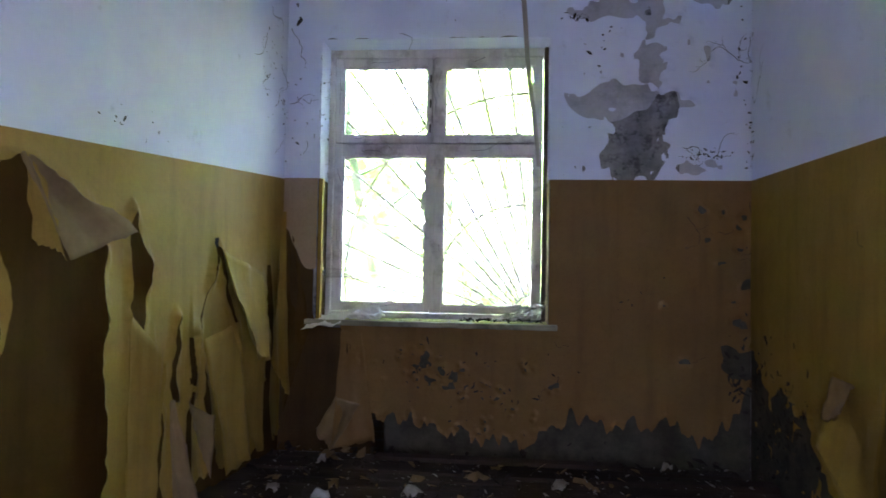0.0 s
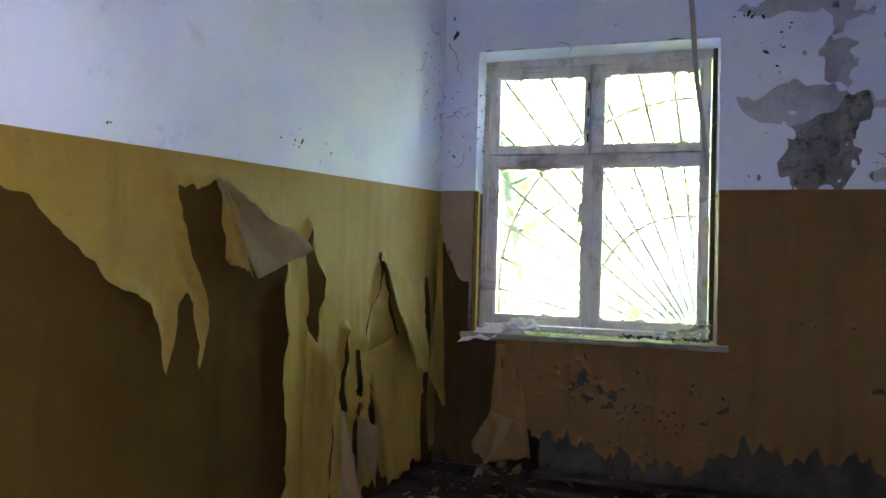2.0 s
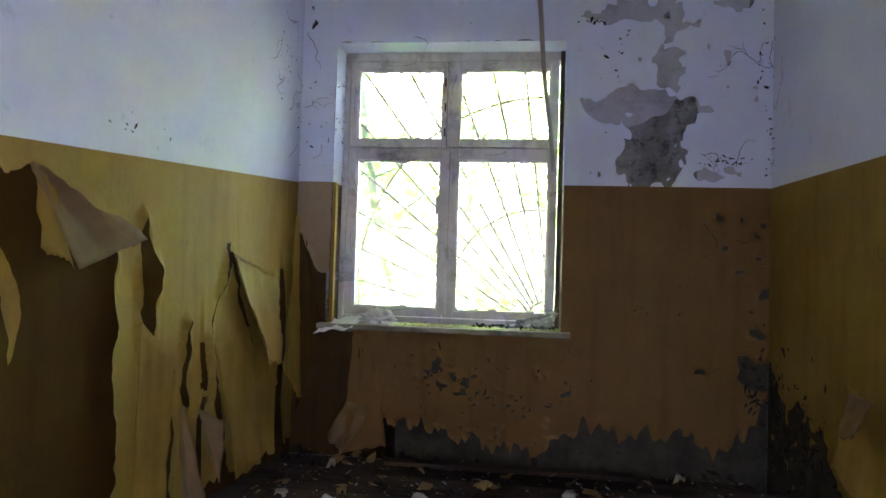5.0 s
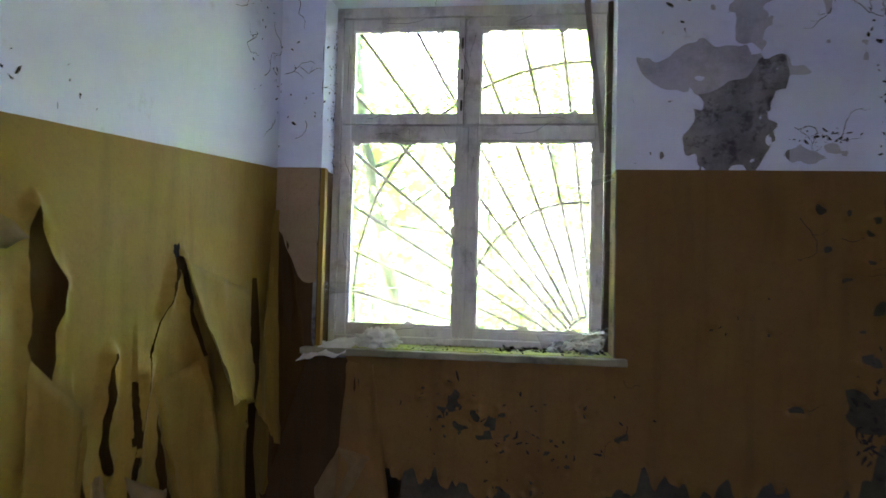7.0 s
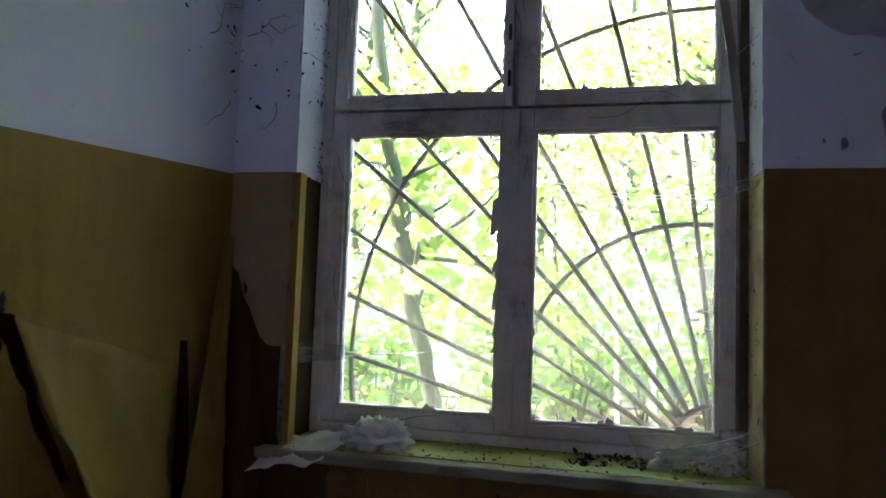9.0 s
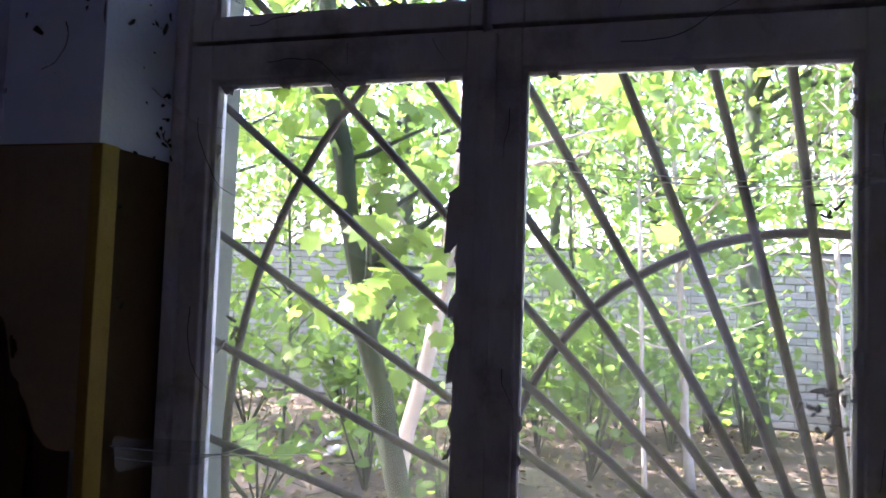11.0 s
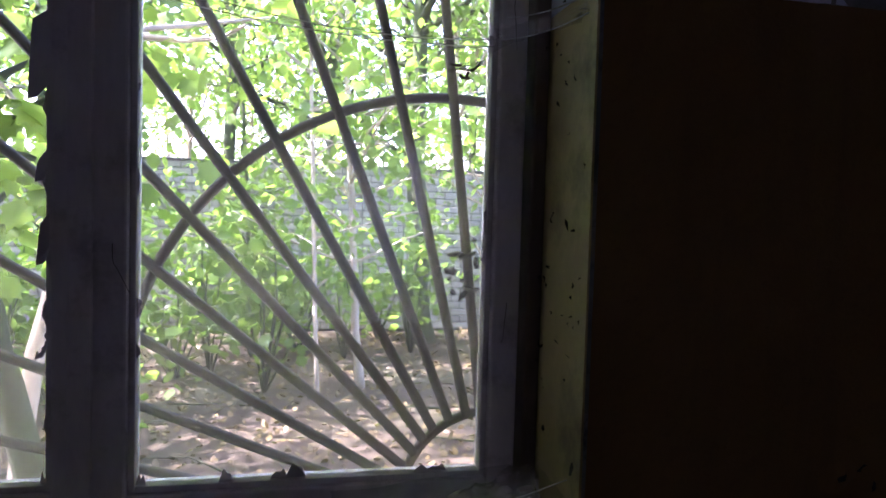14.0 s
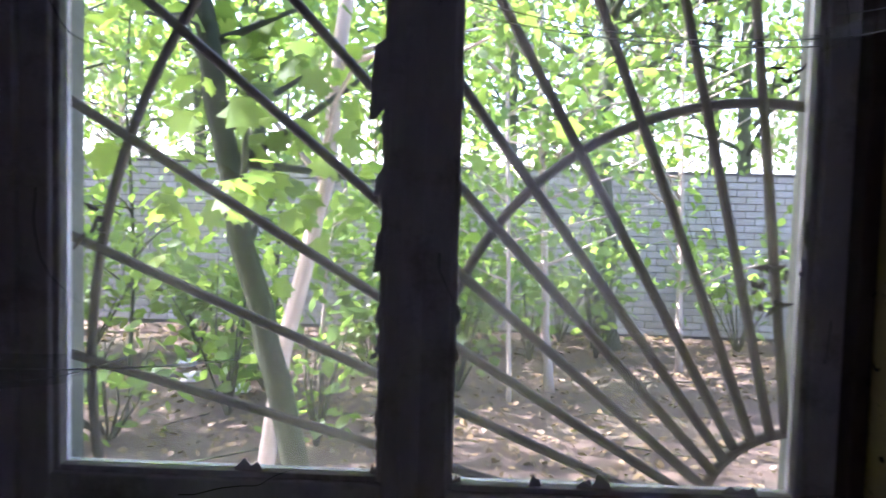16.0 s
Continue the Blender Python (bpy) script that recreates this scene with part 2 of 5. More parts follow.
def part(name, bm, material, parent=None, label="", smooth=False):
    me = bpy.data.meshes.new(name)
    bmesh.ops.recalc_face_normals(bm, faces=bm.faces)
    if smooth:
        for f in bm.faces:
            f.smooth = True
    bm.to_mesh(me)
    bm.free()
    return mesh_ob(name, me, material, parent, label)


def raw(name, verts, faces, material, parent=None, label="", smooth=False):
    me = bpy.data.meshes.new(name)
    me.from_pydata(verts if isinstance(verts, list) else verts.tolist(), [], faces if isinstance(faces, list) else faces.tolist())
    if smooth:
        me.polygons.foreach_set("use_smooth", [True] * len(me.polygons))
    me.update()
    return mesh_ob(name, me, material, parent, label)


def empty(name, at=(0, 0, 0)):
    ob = new(name)
    ob.location = at
    ob.empty_display_size = 0.1
    return ob


def box(bm, x0, x1, y0, y1, z0, z1, bevel=0.0):
    r = bmesh.ops.create_cube(bm, size=1.0, matrix=Matrix.LocRotScale(((x0 + x1) / 2, (y0 + y1) / 2, (z0 + z1) / 2), None, (x1 - x0, y1 - y0, z1 - z0)))
    if bevel:
        edges = list({e for v in r["verts"] for e in v.link_edges})
        bmesh.ops.bevel(bm, geom=edges, offset=bevel, segments=2, affect="EDGES", profile=0.6)
    return r


def box_part(name, dims, material, parent=None, bevel=0.004, label=""):
    bm = bmesh.new()
    box(bm, *dims, bevel)
    return part(name, bm, material, parent, label)


def tube(bm, pts, radii, sides=8):
    """A round bar along points; radii one number or one per point."""
    pts = [Vector(p) for p in pts]
    if not isinstance(radii, (list, tuple)):
        radii = [radii] * len(pts)
    rings = []
    for i, p in enumerate(pts):
        d = (pts[min(i + 1, len(pts) - 1)] - pts[max(i - 1, 0)]).normalized()
        ref = Vector((0, 1, 0)) if abs(d.y) < 0.9 else Vector((1, 0, 0))
        a = d.cross(ref).normalized()
        b = d.cross(a)
        rings.append([bm.verts.new(p + (a * math.cos(k * math.tau / sides) + b * math.sin(k * math.tau / sides)) * radii[i]) for k in range(sides)])
    for r0, r1 in zip(rings, rings[1:]):
        for k in range(sides):
            bm.faces.new((r0[k], r0[(k + 1) % sides], r1[(k + 1) % sides], r1[k]))
    bm.faces.new(rings[0][::-1])
    bm.faces.new(rings[-1])


def tube_part(name, pts, radii, material, parent=None, sides=8, label=""):
    bm = bmesh.new()
    tube(bm, pts, radii, sides)
    return part(name, bm, material, parent, label, True)


def vnoise(u, v, freq, seed=0, octaves=3):
    """Smooth value noise on arrays, about -1 to 1."""
    out, amp, tot = np.zeros(np.broadcast(u, v).shape), 1.0, 0.0
    for o in range(octaves):
        tab = np.random.RandomState(seed * 17 + o).rand(64, 64) * 2 - 1
        x, y = np.asarray(u) * freq + 7.3 * o, np.asarray(v) * freq + 3.1 * o
        i, j = np.floor(x).astype(int), np.floor(y).astype(int)
        fx, fy = x - i, y - j
        fx, fy = fx * fx * (3 - 2 * fx), fy * fy * (3 - 2 * fy)
        g = lambda a, b: tab[(i + a) % 64, (j + b) % 64]
        out = out + amp * (g(0, 0) * (1 - fx) * (1 - fy) + g(1, 0) * fx * (1 - fy) + g(0, 1) * (1 - fx) * fy + g(1, 1) * fx * fy)
        tot, amp, freq = tot + amp, amp * 0.55, freq * 2.1
    return out / tot * 1.6


def coat(name, place, u0, u1, z0, z1, step, keep, lift, material, parent, label=""):
    """A coat of paint on a wall: a fine sheet with the flaked-off places left out and its torn edges curling away.
    place(u, z, off) gives world points; keep(u, z) > 0 where paint is left; lift(u, z, edge) is the distance off the wall."""
    us, zs = np.linspace(u0, u1, max(2, int(abs(u1 - u0) / step))), np.linspace(z0, z1, max(2, int((z1 - z0) / step)))
    U, Z = np.meshgrid(us, zs, indexing="ij")
    K = keep(U, Z)
    cell = (K[:-1, :-1] + K[1:, :-1] + K[:-1, 1:] + K[1:, 1:]) > 0
    # closeness of each vertex to a torn edge, by repeated spreading
    gone = np.zeros(K.shape)
    hole = ~cell
    for a in (0, 1):
        for b in (0, 1):
            sl = gone[a:a + hole.shape[0], b:b + hole.shape[1]]
            np.maximum(sl, hole, out=sl)
    near, grow = np.zeros(K.shape), gone.copy()
    for k in range(6):
        near = np.maximum(near, grow * (1 - k / 6))
        p = np.pad(grow, 1)
        grow = np.maximum.reduce([p[1:-1, 1:-1], p[:-2, 1:-1], p[2:, 1:-1], p[1:-1, :-2], p[1:-1, 2:]])
    # smooth the stair-stepped torn edge
    rim = (gone > 0)
    rim[0], rim[-1], rim[:, 0], rim[:, -1] = False, False, False, False
    used = np.zeros(K.shape)
    for a in (0, 1):
        for b in (0, 1):
            sl = used[a:a + cell.shape[0], b:b + cell.shape[1]]
            np.maximum(sl, cell, out=sl)
    rim &= used > 0
    for _ in range(3):
        w = np.pad(rim * 1.0, 1)
        n = w[:-2, 1:-1] + w[2:, 1:-1] + w[1:-1, :-2] + w[1:-1, 2:] + w[:-2, :-2] + w[2:, 2:] + w[:-2, 2:] + w[2:, :-2]
        for A in (U, Z):
            p = np.pad(A, 1) * w
            s = p[:-2, 1:-1] + p[2:, 1:-1] + p[1:-1, :-2] + p[1:-1, 2:] + p[:-2, :-2] + p[2:, 2:] + p[:-2, 2:] + p[2:, :-2]
            A[:] = np.where(rim & (n > 1), 0.45 * A + 0.55 * s / np.maximum(n, 1), A)
    H = lift(U, Z, near)
    steep = np.maximum.reduce([H[:-1, :-1], H[1:, :-1], H[:-1, 1:], H[1:, 1:]]) - np.minimum.reduce([H[:-1, :-1], H[1:, :-1], H[:-1, 1:], H[1:, 1:]])
    cell &= steep < 0.02
    V = place(U, Z, H).reshape(-1, 3)
    idx = np.arange(U.size).reshape(U.shape)
    i, j = np.nonzero(cell)
    F = np.stack([idx[i, j], idx[i + 1, j], idx[i + 1, j + 1], idx[i, j + 1]], 1)
    live = np.unique(F)
    remap = np.zeros(U.size, int)
    remap[live] = np.arange(live.size)
    return raw(name, V[live], remap[F], material, parent, label, True)


def sheet(name, corners, material, parent, bulge=0.03, ripple=0.01, seed=0, nu=14, nv=18, thick=0.0015, curl=0.0, label=""):
    """A hanging piece of paint film or cloth between four corners, bulged and rippled along its normal."""
    a, b, c, d = [np.array(p, float) for p in corners]
    s, t = np.meshgrid(np.linspace(0, 1, nu), np.linspace(0, 1, nv), indexing="ij")
    S, T = s[..., None], t[..., None]
    P = a * (1 - S) * (1 - T) + b * S * (1 - T) + c * S * T + d * (1 - S) * T
    nrm = np.cross(b - a + c - d, d - a + c - b)
    nrm /= np.linalg.norm(nrm)
    off = bulge * np.sin(np.pi * s) * np.sin(np.pi * np.clip(t * 0.8 + 0.1, 0, 1)) + ripple * vnoise(s * 2.5, t * 1.5, 1.6, seed) + curl * (s ** 3)
    P = P + nrm * off[..., None]
    P = P + (0.015 * vnoise(s * 3, t * 3, 2.0, seed + 5) * ((s < 0.04) | (s > 0.96) | (t > 0.96)))[..., None] * np.array([0.3, 0.5, 1.0])
    idx = np.arange(nu * nv).reshape(nu, nv)
    F = np.stack([idx[:-1, :-1], idx[1:, :-1], idx[1:, 1:], idx[:-1, 1:]], -1).reshape(-1, 4)
    ob = raw(name, P.reshape(-1, 3), F, material, parent, label, True)
    so = ob.modifiers.new("thickness", "SOLIDIFY")
    so.thickness = thick
    return ob


# ---- the room ----
def place_win(u, z, off):
    return np.stack([u, -0.004 - off + 0 * u, z], -1)


LN, RN = math.hypot(1, LS), math.hypot(1, RS)


def place_left(y, z, off):
    return np.stack([LS * y + (0.004 + off) / LN, y - LS * (0.004 + off) / LN, z], -1)


def place_right(y, z, off):
    return np.stack([RX - RS * y - (0.004 + off) / RN, y - RS * (0.004 + off) / RN, z], -1)


def in_box(u, z, pad=0.0):
    return (u > OX0 - pad) & (u < OX1 + pad) & (z > OZ0 - pad) & (z < OZ1 + pad)


def blob(u, z, cu, cz, ru, rz):
    return 1 - np.hypot((u - cu) / ru, (z - cz) / rz)


bm = bmesh.new()
for d in ((-0.9, OX0, 0, THICK, -0.6, 3.6), (OX1, 4.2, 0, THICK, -0.6, 3.6), (OX0, OX1, 0, THICK, -0.6, OZ0), (OX0, OX1, 0, THICK, OZ1, 3.6)):
    box(bm, *d)
wall_window = tagged(part("wall_window", bm, PLASTER), "bare grey plaster wall with flaking paint round the window", "wall", kind="structure")


def side_wall(name, sign, x_at, label):
    """A side wall as a slab that follows the splay."""
    y0, y1 = 0.0, BACK - 0.25
    bm = bmesh.new()
    vs = []
    for y in (y0, y1):
        for out in (0.0, 0.3):
            for z in (-0.6, 3.6):
                vs.append(bm.verts.new((x_at(y) + sign * out, y, z)))
    for f in ((0, 1, 3, 2), (4, 6, 7, 5), (0, 4, 5, 1), (2, 3, 7, 6), (1, 5, 7, 3), (0, 2, 6, 4)):
        bm.faces.new([vs[i] for i in f])
    return tagged(part(name, bm, PLASTER), label, "wall", kind="structure")


wall_left = side_wall("wall_left", -1, lambda y: LS * y, "yellow and white painted wall with peeling sheets of paint")
wall_right = side_wall("wall_right", 1, lambda y: RX - RS * y, "yellow and white painted wall, mouldy at the foot")
# unseen back wall; doorway and corridor added to pass the fill light
DX0, DX1 = 1.35, 2.75
bm = bmesh.new()
for d in ((-0.9, DX0, BACK - 0.2, BACK, -0.6, 3.6), (DX1, 4.2, BACK - 0.2, BACK, -0.6, 3.6), (DX0, DX1, BACK - 0.2, BACK, 2.3, 3.6)):
    box(bm, *d)
wall_back = tagged(part("wall_back", bm, WHITE), "plain unseen back wall, doorway added to pass the fill light", "wall", kind="structure")
ceiling = tagged(box_part("ceiling", (-1.0, 4.3, BACK - 2.4, THICK, CEIL, CEIL + 0.25), CEILMAT, bevel=0), "limewashed ceiling", "ceiling", kind="structure")
roof = tagged(box_part("roof", (-6.0, 9.0, BACK - 3.0, THICK + 0.06, 3.6, 3.85), ROOFFELT, bevel=0), "flat felt roof of the building", "roof", kind="structure")
bm = bmesh.new()
for d in ((-1.1, 4.4, BACK - 2.4, BACK - 2.2, -0.3, CEIL), (-1.1, -0.9, BACK - 2.2, BACK - 0.2, -0.3, CEIL), (4.2, 4.4, BACK - 2.2, BACK - 2.0, -0.3, CEIL), (4.2, 4.4, BACK - 0.4, BACK - 0.2, -0.3, CEIL),
          (4.2, 4.4, BACK - 2.0, BACK - 0.4, -0.3, 0.9), (4.2, 4.4, BACK - 2.0, BACK - 0.4, 2.5, CEIL)):
    box(bm, *d)
wall_corridor = tagged(part("wall_corridor", bm, WHITE), "plain wall of the added corridor, with an opening for the fill lamp", "wall", kind="structure")
corridor_floor = tagged(box_part("floor_corridor", (-1.0, 4.3, BACK - 2.3, BACK, -0.25, -0.03), DIRT, bevel=0), "dirty floor of the added, unseen corridor", "floor", kind="structure")
bm = bmesh.new()
for d in ((-6.0, -0.9, 0.0, THICK, -0.6, 3.6), (4.2, 9.0, 0.0, THICK, -0.6, 3.6)):
    box(bm, *d)
wall_outer = tagged(part("wall_outer", bm, RENDERWALL), "rendered outer wall of the building", "wall", kind="structure")

# linings of the window's reveals, inside and out
for nm, dims, mt, lb in (
        ("reveal_left_upper", (OX0 - 0.002, OX0 + 0.004, 0.0, 0.235, LINE, OZ1), WHITE, "whitewashed window reveal"),
        # lower left lining: yellow paint gone, and its shade put into the brown
        ("reveal_left_lower", (OX0 - 0.002, OX0 + 0.004, 0.0, 0.235, OZ0, LINE), DARKBROWN, "peeled window reveal, its brown darkened for shade"),
        ("reveal_right_upper", (OX1 - 0.004, OX1 + 0.002, 0.0, 0.235, LINE, OZ1), WHITE, "whitewashed window reveal"),
        ("reveal_right_lower", (OX1 - 0.004, OX1 + 0.002, 0.0, 0.235, OZ0, LINE), REVEALYEL, "dirty yellow window reveal"),
        ("reveal_head", (OX0, OX1, 0.0, 0.235, OZ1 - 0.004, OZ1 + 0.002), WHITE, "whitewashed window head"),
        ("reveal_outer_left", (OX0 - 0.002, OX0 + 0.006, 0.306, THICK + 0.004, OZ0, OZ1), RENDERWALL, "pale rendered outer reveal"),
        ("reveal_outer_right", (OX1 - 0.006, OX1 + 0.002, 0.306, THICK + 0.004, OZ0, OZ1), RENDERWALL, "pale rendered outer reveal"),
        ("reveal_outer_sill", (OX0, OX1, 0.306, THICK + 0.05, OZ0, OZ0 + 0.03), RENDERWALL, "pale outer sill")):
    tagged(box_part(nm, dims, mt, None, 0.001), lb, "window reveal", kind="structure")

# paint on the window wall
PATCHES = ((2.24, 2.41, 0.16, 0.075), (2.13, 2.33, 0.08, 0.06), (2.34, 2.40, 0.21, 0.09), (2.45, 2.25, 0.2, 0.16), (2.38, 2.02, 0.21, 0.19), (2.07, 2.38, 0.1, 0.05), (2.64, 2.365, 0.19, 0.035),
           (2.48, 2.63, 0.06, 0.13), (2.5, 2.98, 0.11, 0.18), (2.2, 2.99, 0.2, 0.07), (2.57, 2.56, 0.025, 0.09), (2.88, 3.06, 0.12, 0.05), (2.76, 1.93, 0.05, 0.04), (2.9, 1.92, 0.05, 0.03))


def keep_upper(u, z):
    du, dz = 0.055 * vnoise(u, z, 11, 3, 5), 0.055 * vnoise(u, z, 11, 4, 5)
    hit = np.full(u.shape, -9.0)
    for p in PATCHES:
        hit = np.maximum(hit, blob(u + du, z + dz, *p))
    hit = hit + 0.3 * vnoise(u, z * 0.5, 38, 5, 4)
    hit = np.maximum(hit, (vnoise(u, z, 16, 6) - 1.02 + 0.25 * (u > 2.0) + 0.15 * (np.abs(u - 0.1) < 0.15)) * 2)
    return np.where(in_box(u, z), -1.0, -hit)


def lift_small(u, z, near):
    return 0.002 + 0.016 * np.maximum(0, near - 0.6) * (0.5 + vnoise(u, z, 18, 9)).clip(0, 1.3) * ~in_box(u, z, 0.05)


def keep_under(u, z):
    k = (z - 2.25 - 0.45 * (u - 2.27) + 0.07 * vnoise(u, z, 9, 41, 4)) * 10
    return np.where((z > 2.5) | (u > 2.7), 1.0 - 1.4 * np.maximum(0, vnoise(u, z, 8, 42, 4) - 0.1), k)


coat("undercoat", place_win, 1.9, RX - 0.01, LINE, CEIL, 0.014, keep_under, lambda u, z, n: -0.002 + 0.0 * u, UNDERCOAT, wall_window, "thin grey undercoat")
coat("white_paint", place_win, 0.004, RX - 0.004, LINE, CEIL, 0.011, keep_upper, lift_small, WHITE, wall_window, "flaking whitewash over grey plaster")


def foot_edge(u):
    base = np.interp(u, (0.0, 0.28, 0.75, 1.06, 1.41, 1.71, 2.01, 2.27, 2.67, 2.89, 3.06, 3.17), (0.06, 0.10, 0.18, 0.2, 0.07, 0.07, 0.27, 0.2, 0.24, 0.12, 0.33, 0.5))
    saw = np.abs((u * 7.3 + 0.4 * vnoise(u, u * 0, 5, 11)) % 1.0 - 0.5) * 2
    return base + 0.06 * (saw - 0.5) + 0.05 * vnoise(u, u * 0, 16, 12) + 0.04 * vnoise(u, u * 0 + 5, 43, 46)


def keep_lower(u, z):
    k = (z - foot_edge(u)) * 12
    wear = blob(u, z, 1.3, 0.4, 0.75, 0.34)
    k = np.minimum(k, 1.0 - 1.5 * np.maximum(0, wear * 0.55 + vnoise(u, z, 7, 13, 4) * 0.8 + 0.75 * vnoise(u, z * 1.2, 34, 45, 4) - 0.48) * 3 * (wear > 0))
    for cu, cz, r in ((2.84, 1.65, 0.022), (3.08, 1.51, 0.028), (2.75, 1.39, 0.014), (2.9, 1.44, 0.020), (2.74, 0.65, 0.028), (3.02, 0.72, 0.04), (2.98, 1.62, 0.014), (3.12, 1.6, 0.018), (2.98, 1.3, 0.012), (3.13, 0.62, 0.1), (2.33, 1.03, 0.009), (2.59, 1.01, 0.010), (1.9, 0.45, 0.03), (3.1, 1.38, 0.022), (3.05, 1.05, 0.02), (3.13, 1.15, 0.025), (3.1, 0.9, 0.03)):
        k = np.minimum(k, -blob(u + 0.03 * vnoise(u, z, 20, 14), z + 0.03 * vnoise(u, z, 20, 15), cu, cz, r * 1.4, r) * 4)
    # the torn corner beside and under the window
    k = np.minimum(k, (z - np.interp(u, (0.0, 0.06, 0.12, 0.2, 0.27, 0.45, 0.6, 0.66), (1.55, 1.48, 1.3, 1.2, 1.17, 0.77, 0.5, -0.2)) + 0.05 * vnoise(u, z, 12, 16)) * 12)
    return np.where(in_box(u, z), -1.0, k)


def lift_lower(u, z, near):
    return 0.003 + (0.03 * np.maximum(0, near - 0.55) * (0.55 + vnoise(u, z, 14, 17)).clip(0, 1.4) * ~in_box(u, z, 0.06)) + 0.002 * vnoise(u, z, 4, 18)


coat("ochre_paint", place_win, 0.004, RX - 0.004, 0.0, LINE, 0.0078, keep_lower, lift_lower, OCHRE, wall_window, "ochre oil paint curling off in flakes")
# lighter tone of the ochre, only left of the window
coat("pale_paint", place_win, 0.006, OX0 - 0.004, 1.0, LINE - 0.004, 0.0078, keep_lower, lambda u, z, n: lift_lower(u, z, n) + 0.003, PALEOCHRE, wall_window, "lighter ochre paint beside the window")
coat("cement_base", place_win, 0.66, RX - 0.006, -0.16, 0.86, 0.05, lambda u, z: np.where(in_box(u, z), -1.0, 1.0), lambda u, z, n: 0.0 * u, CEMENT, wall_window, "dark cement render behind the flaking paint")
coat("cement_base", place_win, OX1 + 0.05, RX - 0.006, 0.86, LINE - 0.02, 0.05, lambda u, z: 1.0 + 0 * u, lambda u, z, n: 0.0 * u, CEMENT, wall_window, "dark cement render behind the flaking paint")
coat("cement_base", place_right, -1.4, -0.004, -0.16, 0.95, 0.05, lambda y, z: 1.0 + 0 * y, lambda y, z, n: 0.0 * y, CEMENT, wall_right, "dark cement render behind the flaking paint")
coat("old_paint", place_win, 0.002, 0.75, -0.05, 1.6, 0.03, lambda u, z: np.where(in_box(u, z), -1.0, 0.72 - u + 0.1 * vnoise(u, z, 6, 19)), lambda u, z, n: 0.0 * u, DARKBROWN, wall_window, "dark brown older paint")


# paint on the left wall
def line_left(y):
    return LINE - 0.005 + SLOPE * y


SLOPE = 0.063


def place_slope(y, s, off):
    """Left wall, by the height along the sloping paint line."""
    return place_left(y, s + SLOPE * y, off)


TEAR = ((-5.6, -3.6, -3.1, -2.84, -2.66, -2.6, -2.55, -2.52, -2.45, -2.39, -2.365, -2.33, -2.3, -1.9, -1.86, -1.83),
        (1.5, 1.5, 1.42, 1.2, 1.12, 0.95, 0.85, 1.17, 1.1, 0.8, 1.1, 1.52, 1.60, 1.40, 1.36, -0.5))
# folds: free edge, fixed edge, top, height over which it opens, throw
FOLDS = ((-1.9, -1.70, 1.33, 0.4, 0.05), (-1.48, -1.66, 0.95, 0.3, 0.07), (-1.16, -1.00, 1.15, 0.5, 0.03), (-0.62, -0.90, 1.34, 0.35, 0.03), (-0.33, -0.52, 1.2, 0.35, 0.05), (-0.24, -0.02, 1.5, 0.6, 0.06))
# gaps torn in the paint: heights, then their two edges
GAPS = (((1.47, 1.22, 0.90, 0.80), (-1.685, -1.69, -1.685, -1.62), (-1.675, -1.55, -1.58, -1.60)),
        ((0.78, 0.57, 0.1, 0.0), (-1.48, -1.48, -1.53, -1.53), (-1.475, -1.42, -1.40, -1.39)),
        ((0.96, 0.8, 0.51), (-1.30, -1.325, -1.335), (-1.285, -1.28, -1.30)),
        ((1.33, 1.17, 0.88, 0.46), (-0.93, -0.958, -1.093, -1.197), (-0.912, -0.938, -1.075, -1.187)),
        ((1.33, 1.23, 0.95, 0.67), (-0.925, -0.905, -0.75, -0.645), (-0.875, -0.865, -0.72, -0.625)),
        ((1.17, 1.0, 0.83, 0.48), (-0.335, -0.38, -0.40, -0.32), (-0.325, -0.325, -0.335, -0.30)),
        ((0.75, 0.5, 0.0), (-1.05, -1.02, -0.93), (-1.045, -0.97, -0.82)))


def keep_left(y, z):
    k = (z - np.interp(y, *TEAR) - 0.022 * vnoise(y, z, 9, 21) - 0.02 * np.abs(vnoise(y, z, 26, 44, 3))) * 12
    edge = np.interp(z, (0.2, 0.7, 0.94, 1.15, 1.33), (-1.86, -1.89, -1.90, -1.89, -1.82)) + 0.012 * vnoise(y, z, 5, 30)
    k = np.where(y < -1.8, np.maximum(k, np.minimum((y - edge) * 12, (1.40 - z) * 12)), k)
    slit = 1.52 - (y + 2.56) * 2.26 + 0.02 * vnoise(y, z, 14, 28)
    hole = (y > -2.57) & (y < -2.31) & (z > slit) & (z < 1.535 + 0.07 * np.abs(vnoise(y, z * 0.3, 30, 29)))
    k = np.where(hole, -1.0, k)
    for zz, ya, yb in GAPS:
        a, b = np.interp(z, zz[::-1], ya[::-1]), np.interp(z, zz[::-1], yb[::-1])
        a, b = a + 0.003 * vnoise(y * 0, z, 9, 61), b + 0.003 * vnoise(y * 0 + 3, z, 9, 62)
        k = np.minimum(k, np.where((z < zz[0]) & (z > zz[-1]), np.maximum(a - y, y - b) * 30, 1.0))
    k = np.minimum(k, (z - 0.03 - 0.08 * np.abs(vnoise(y, y * 0, 8, 23))) * 10)
    return k


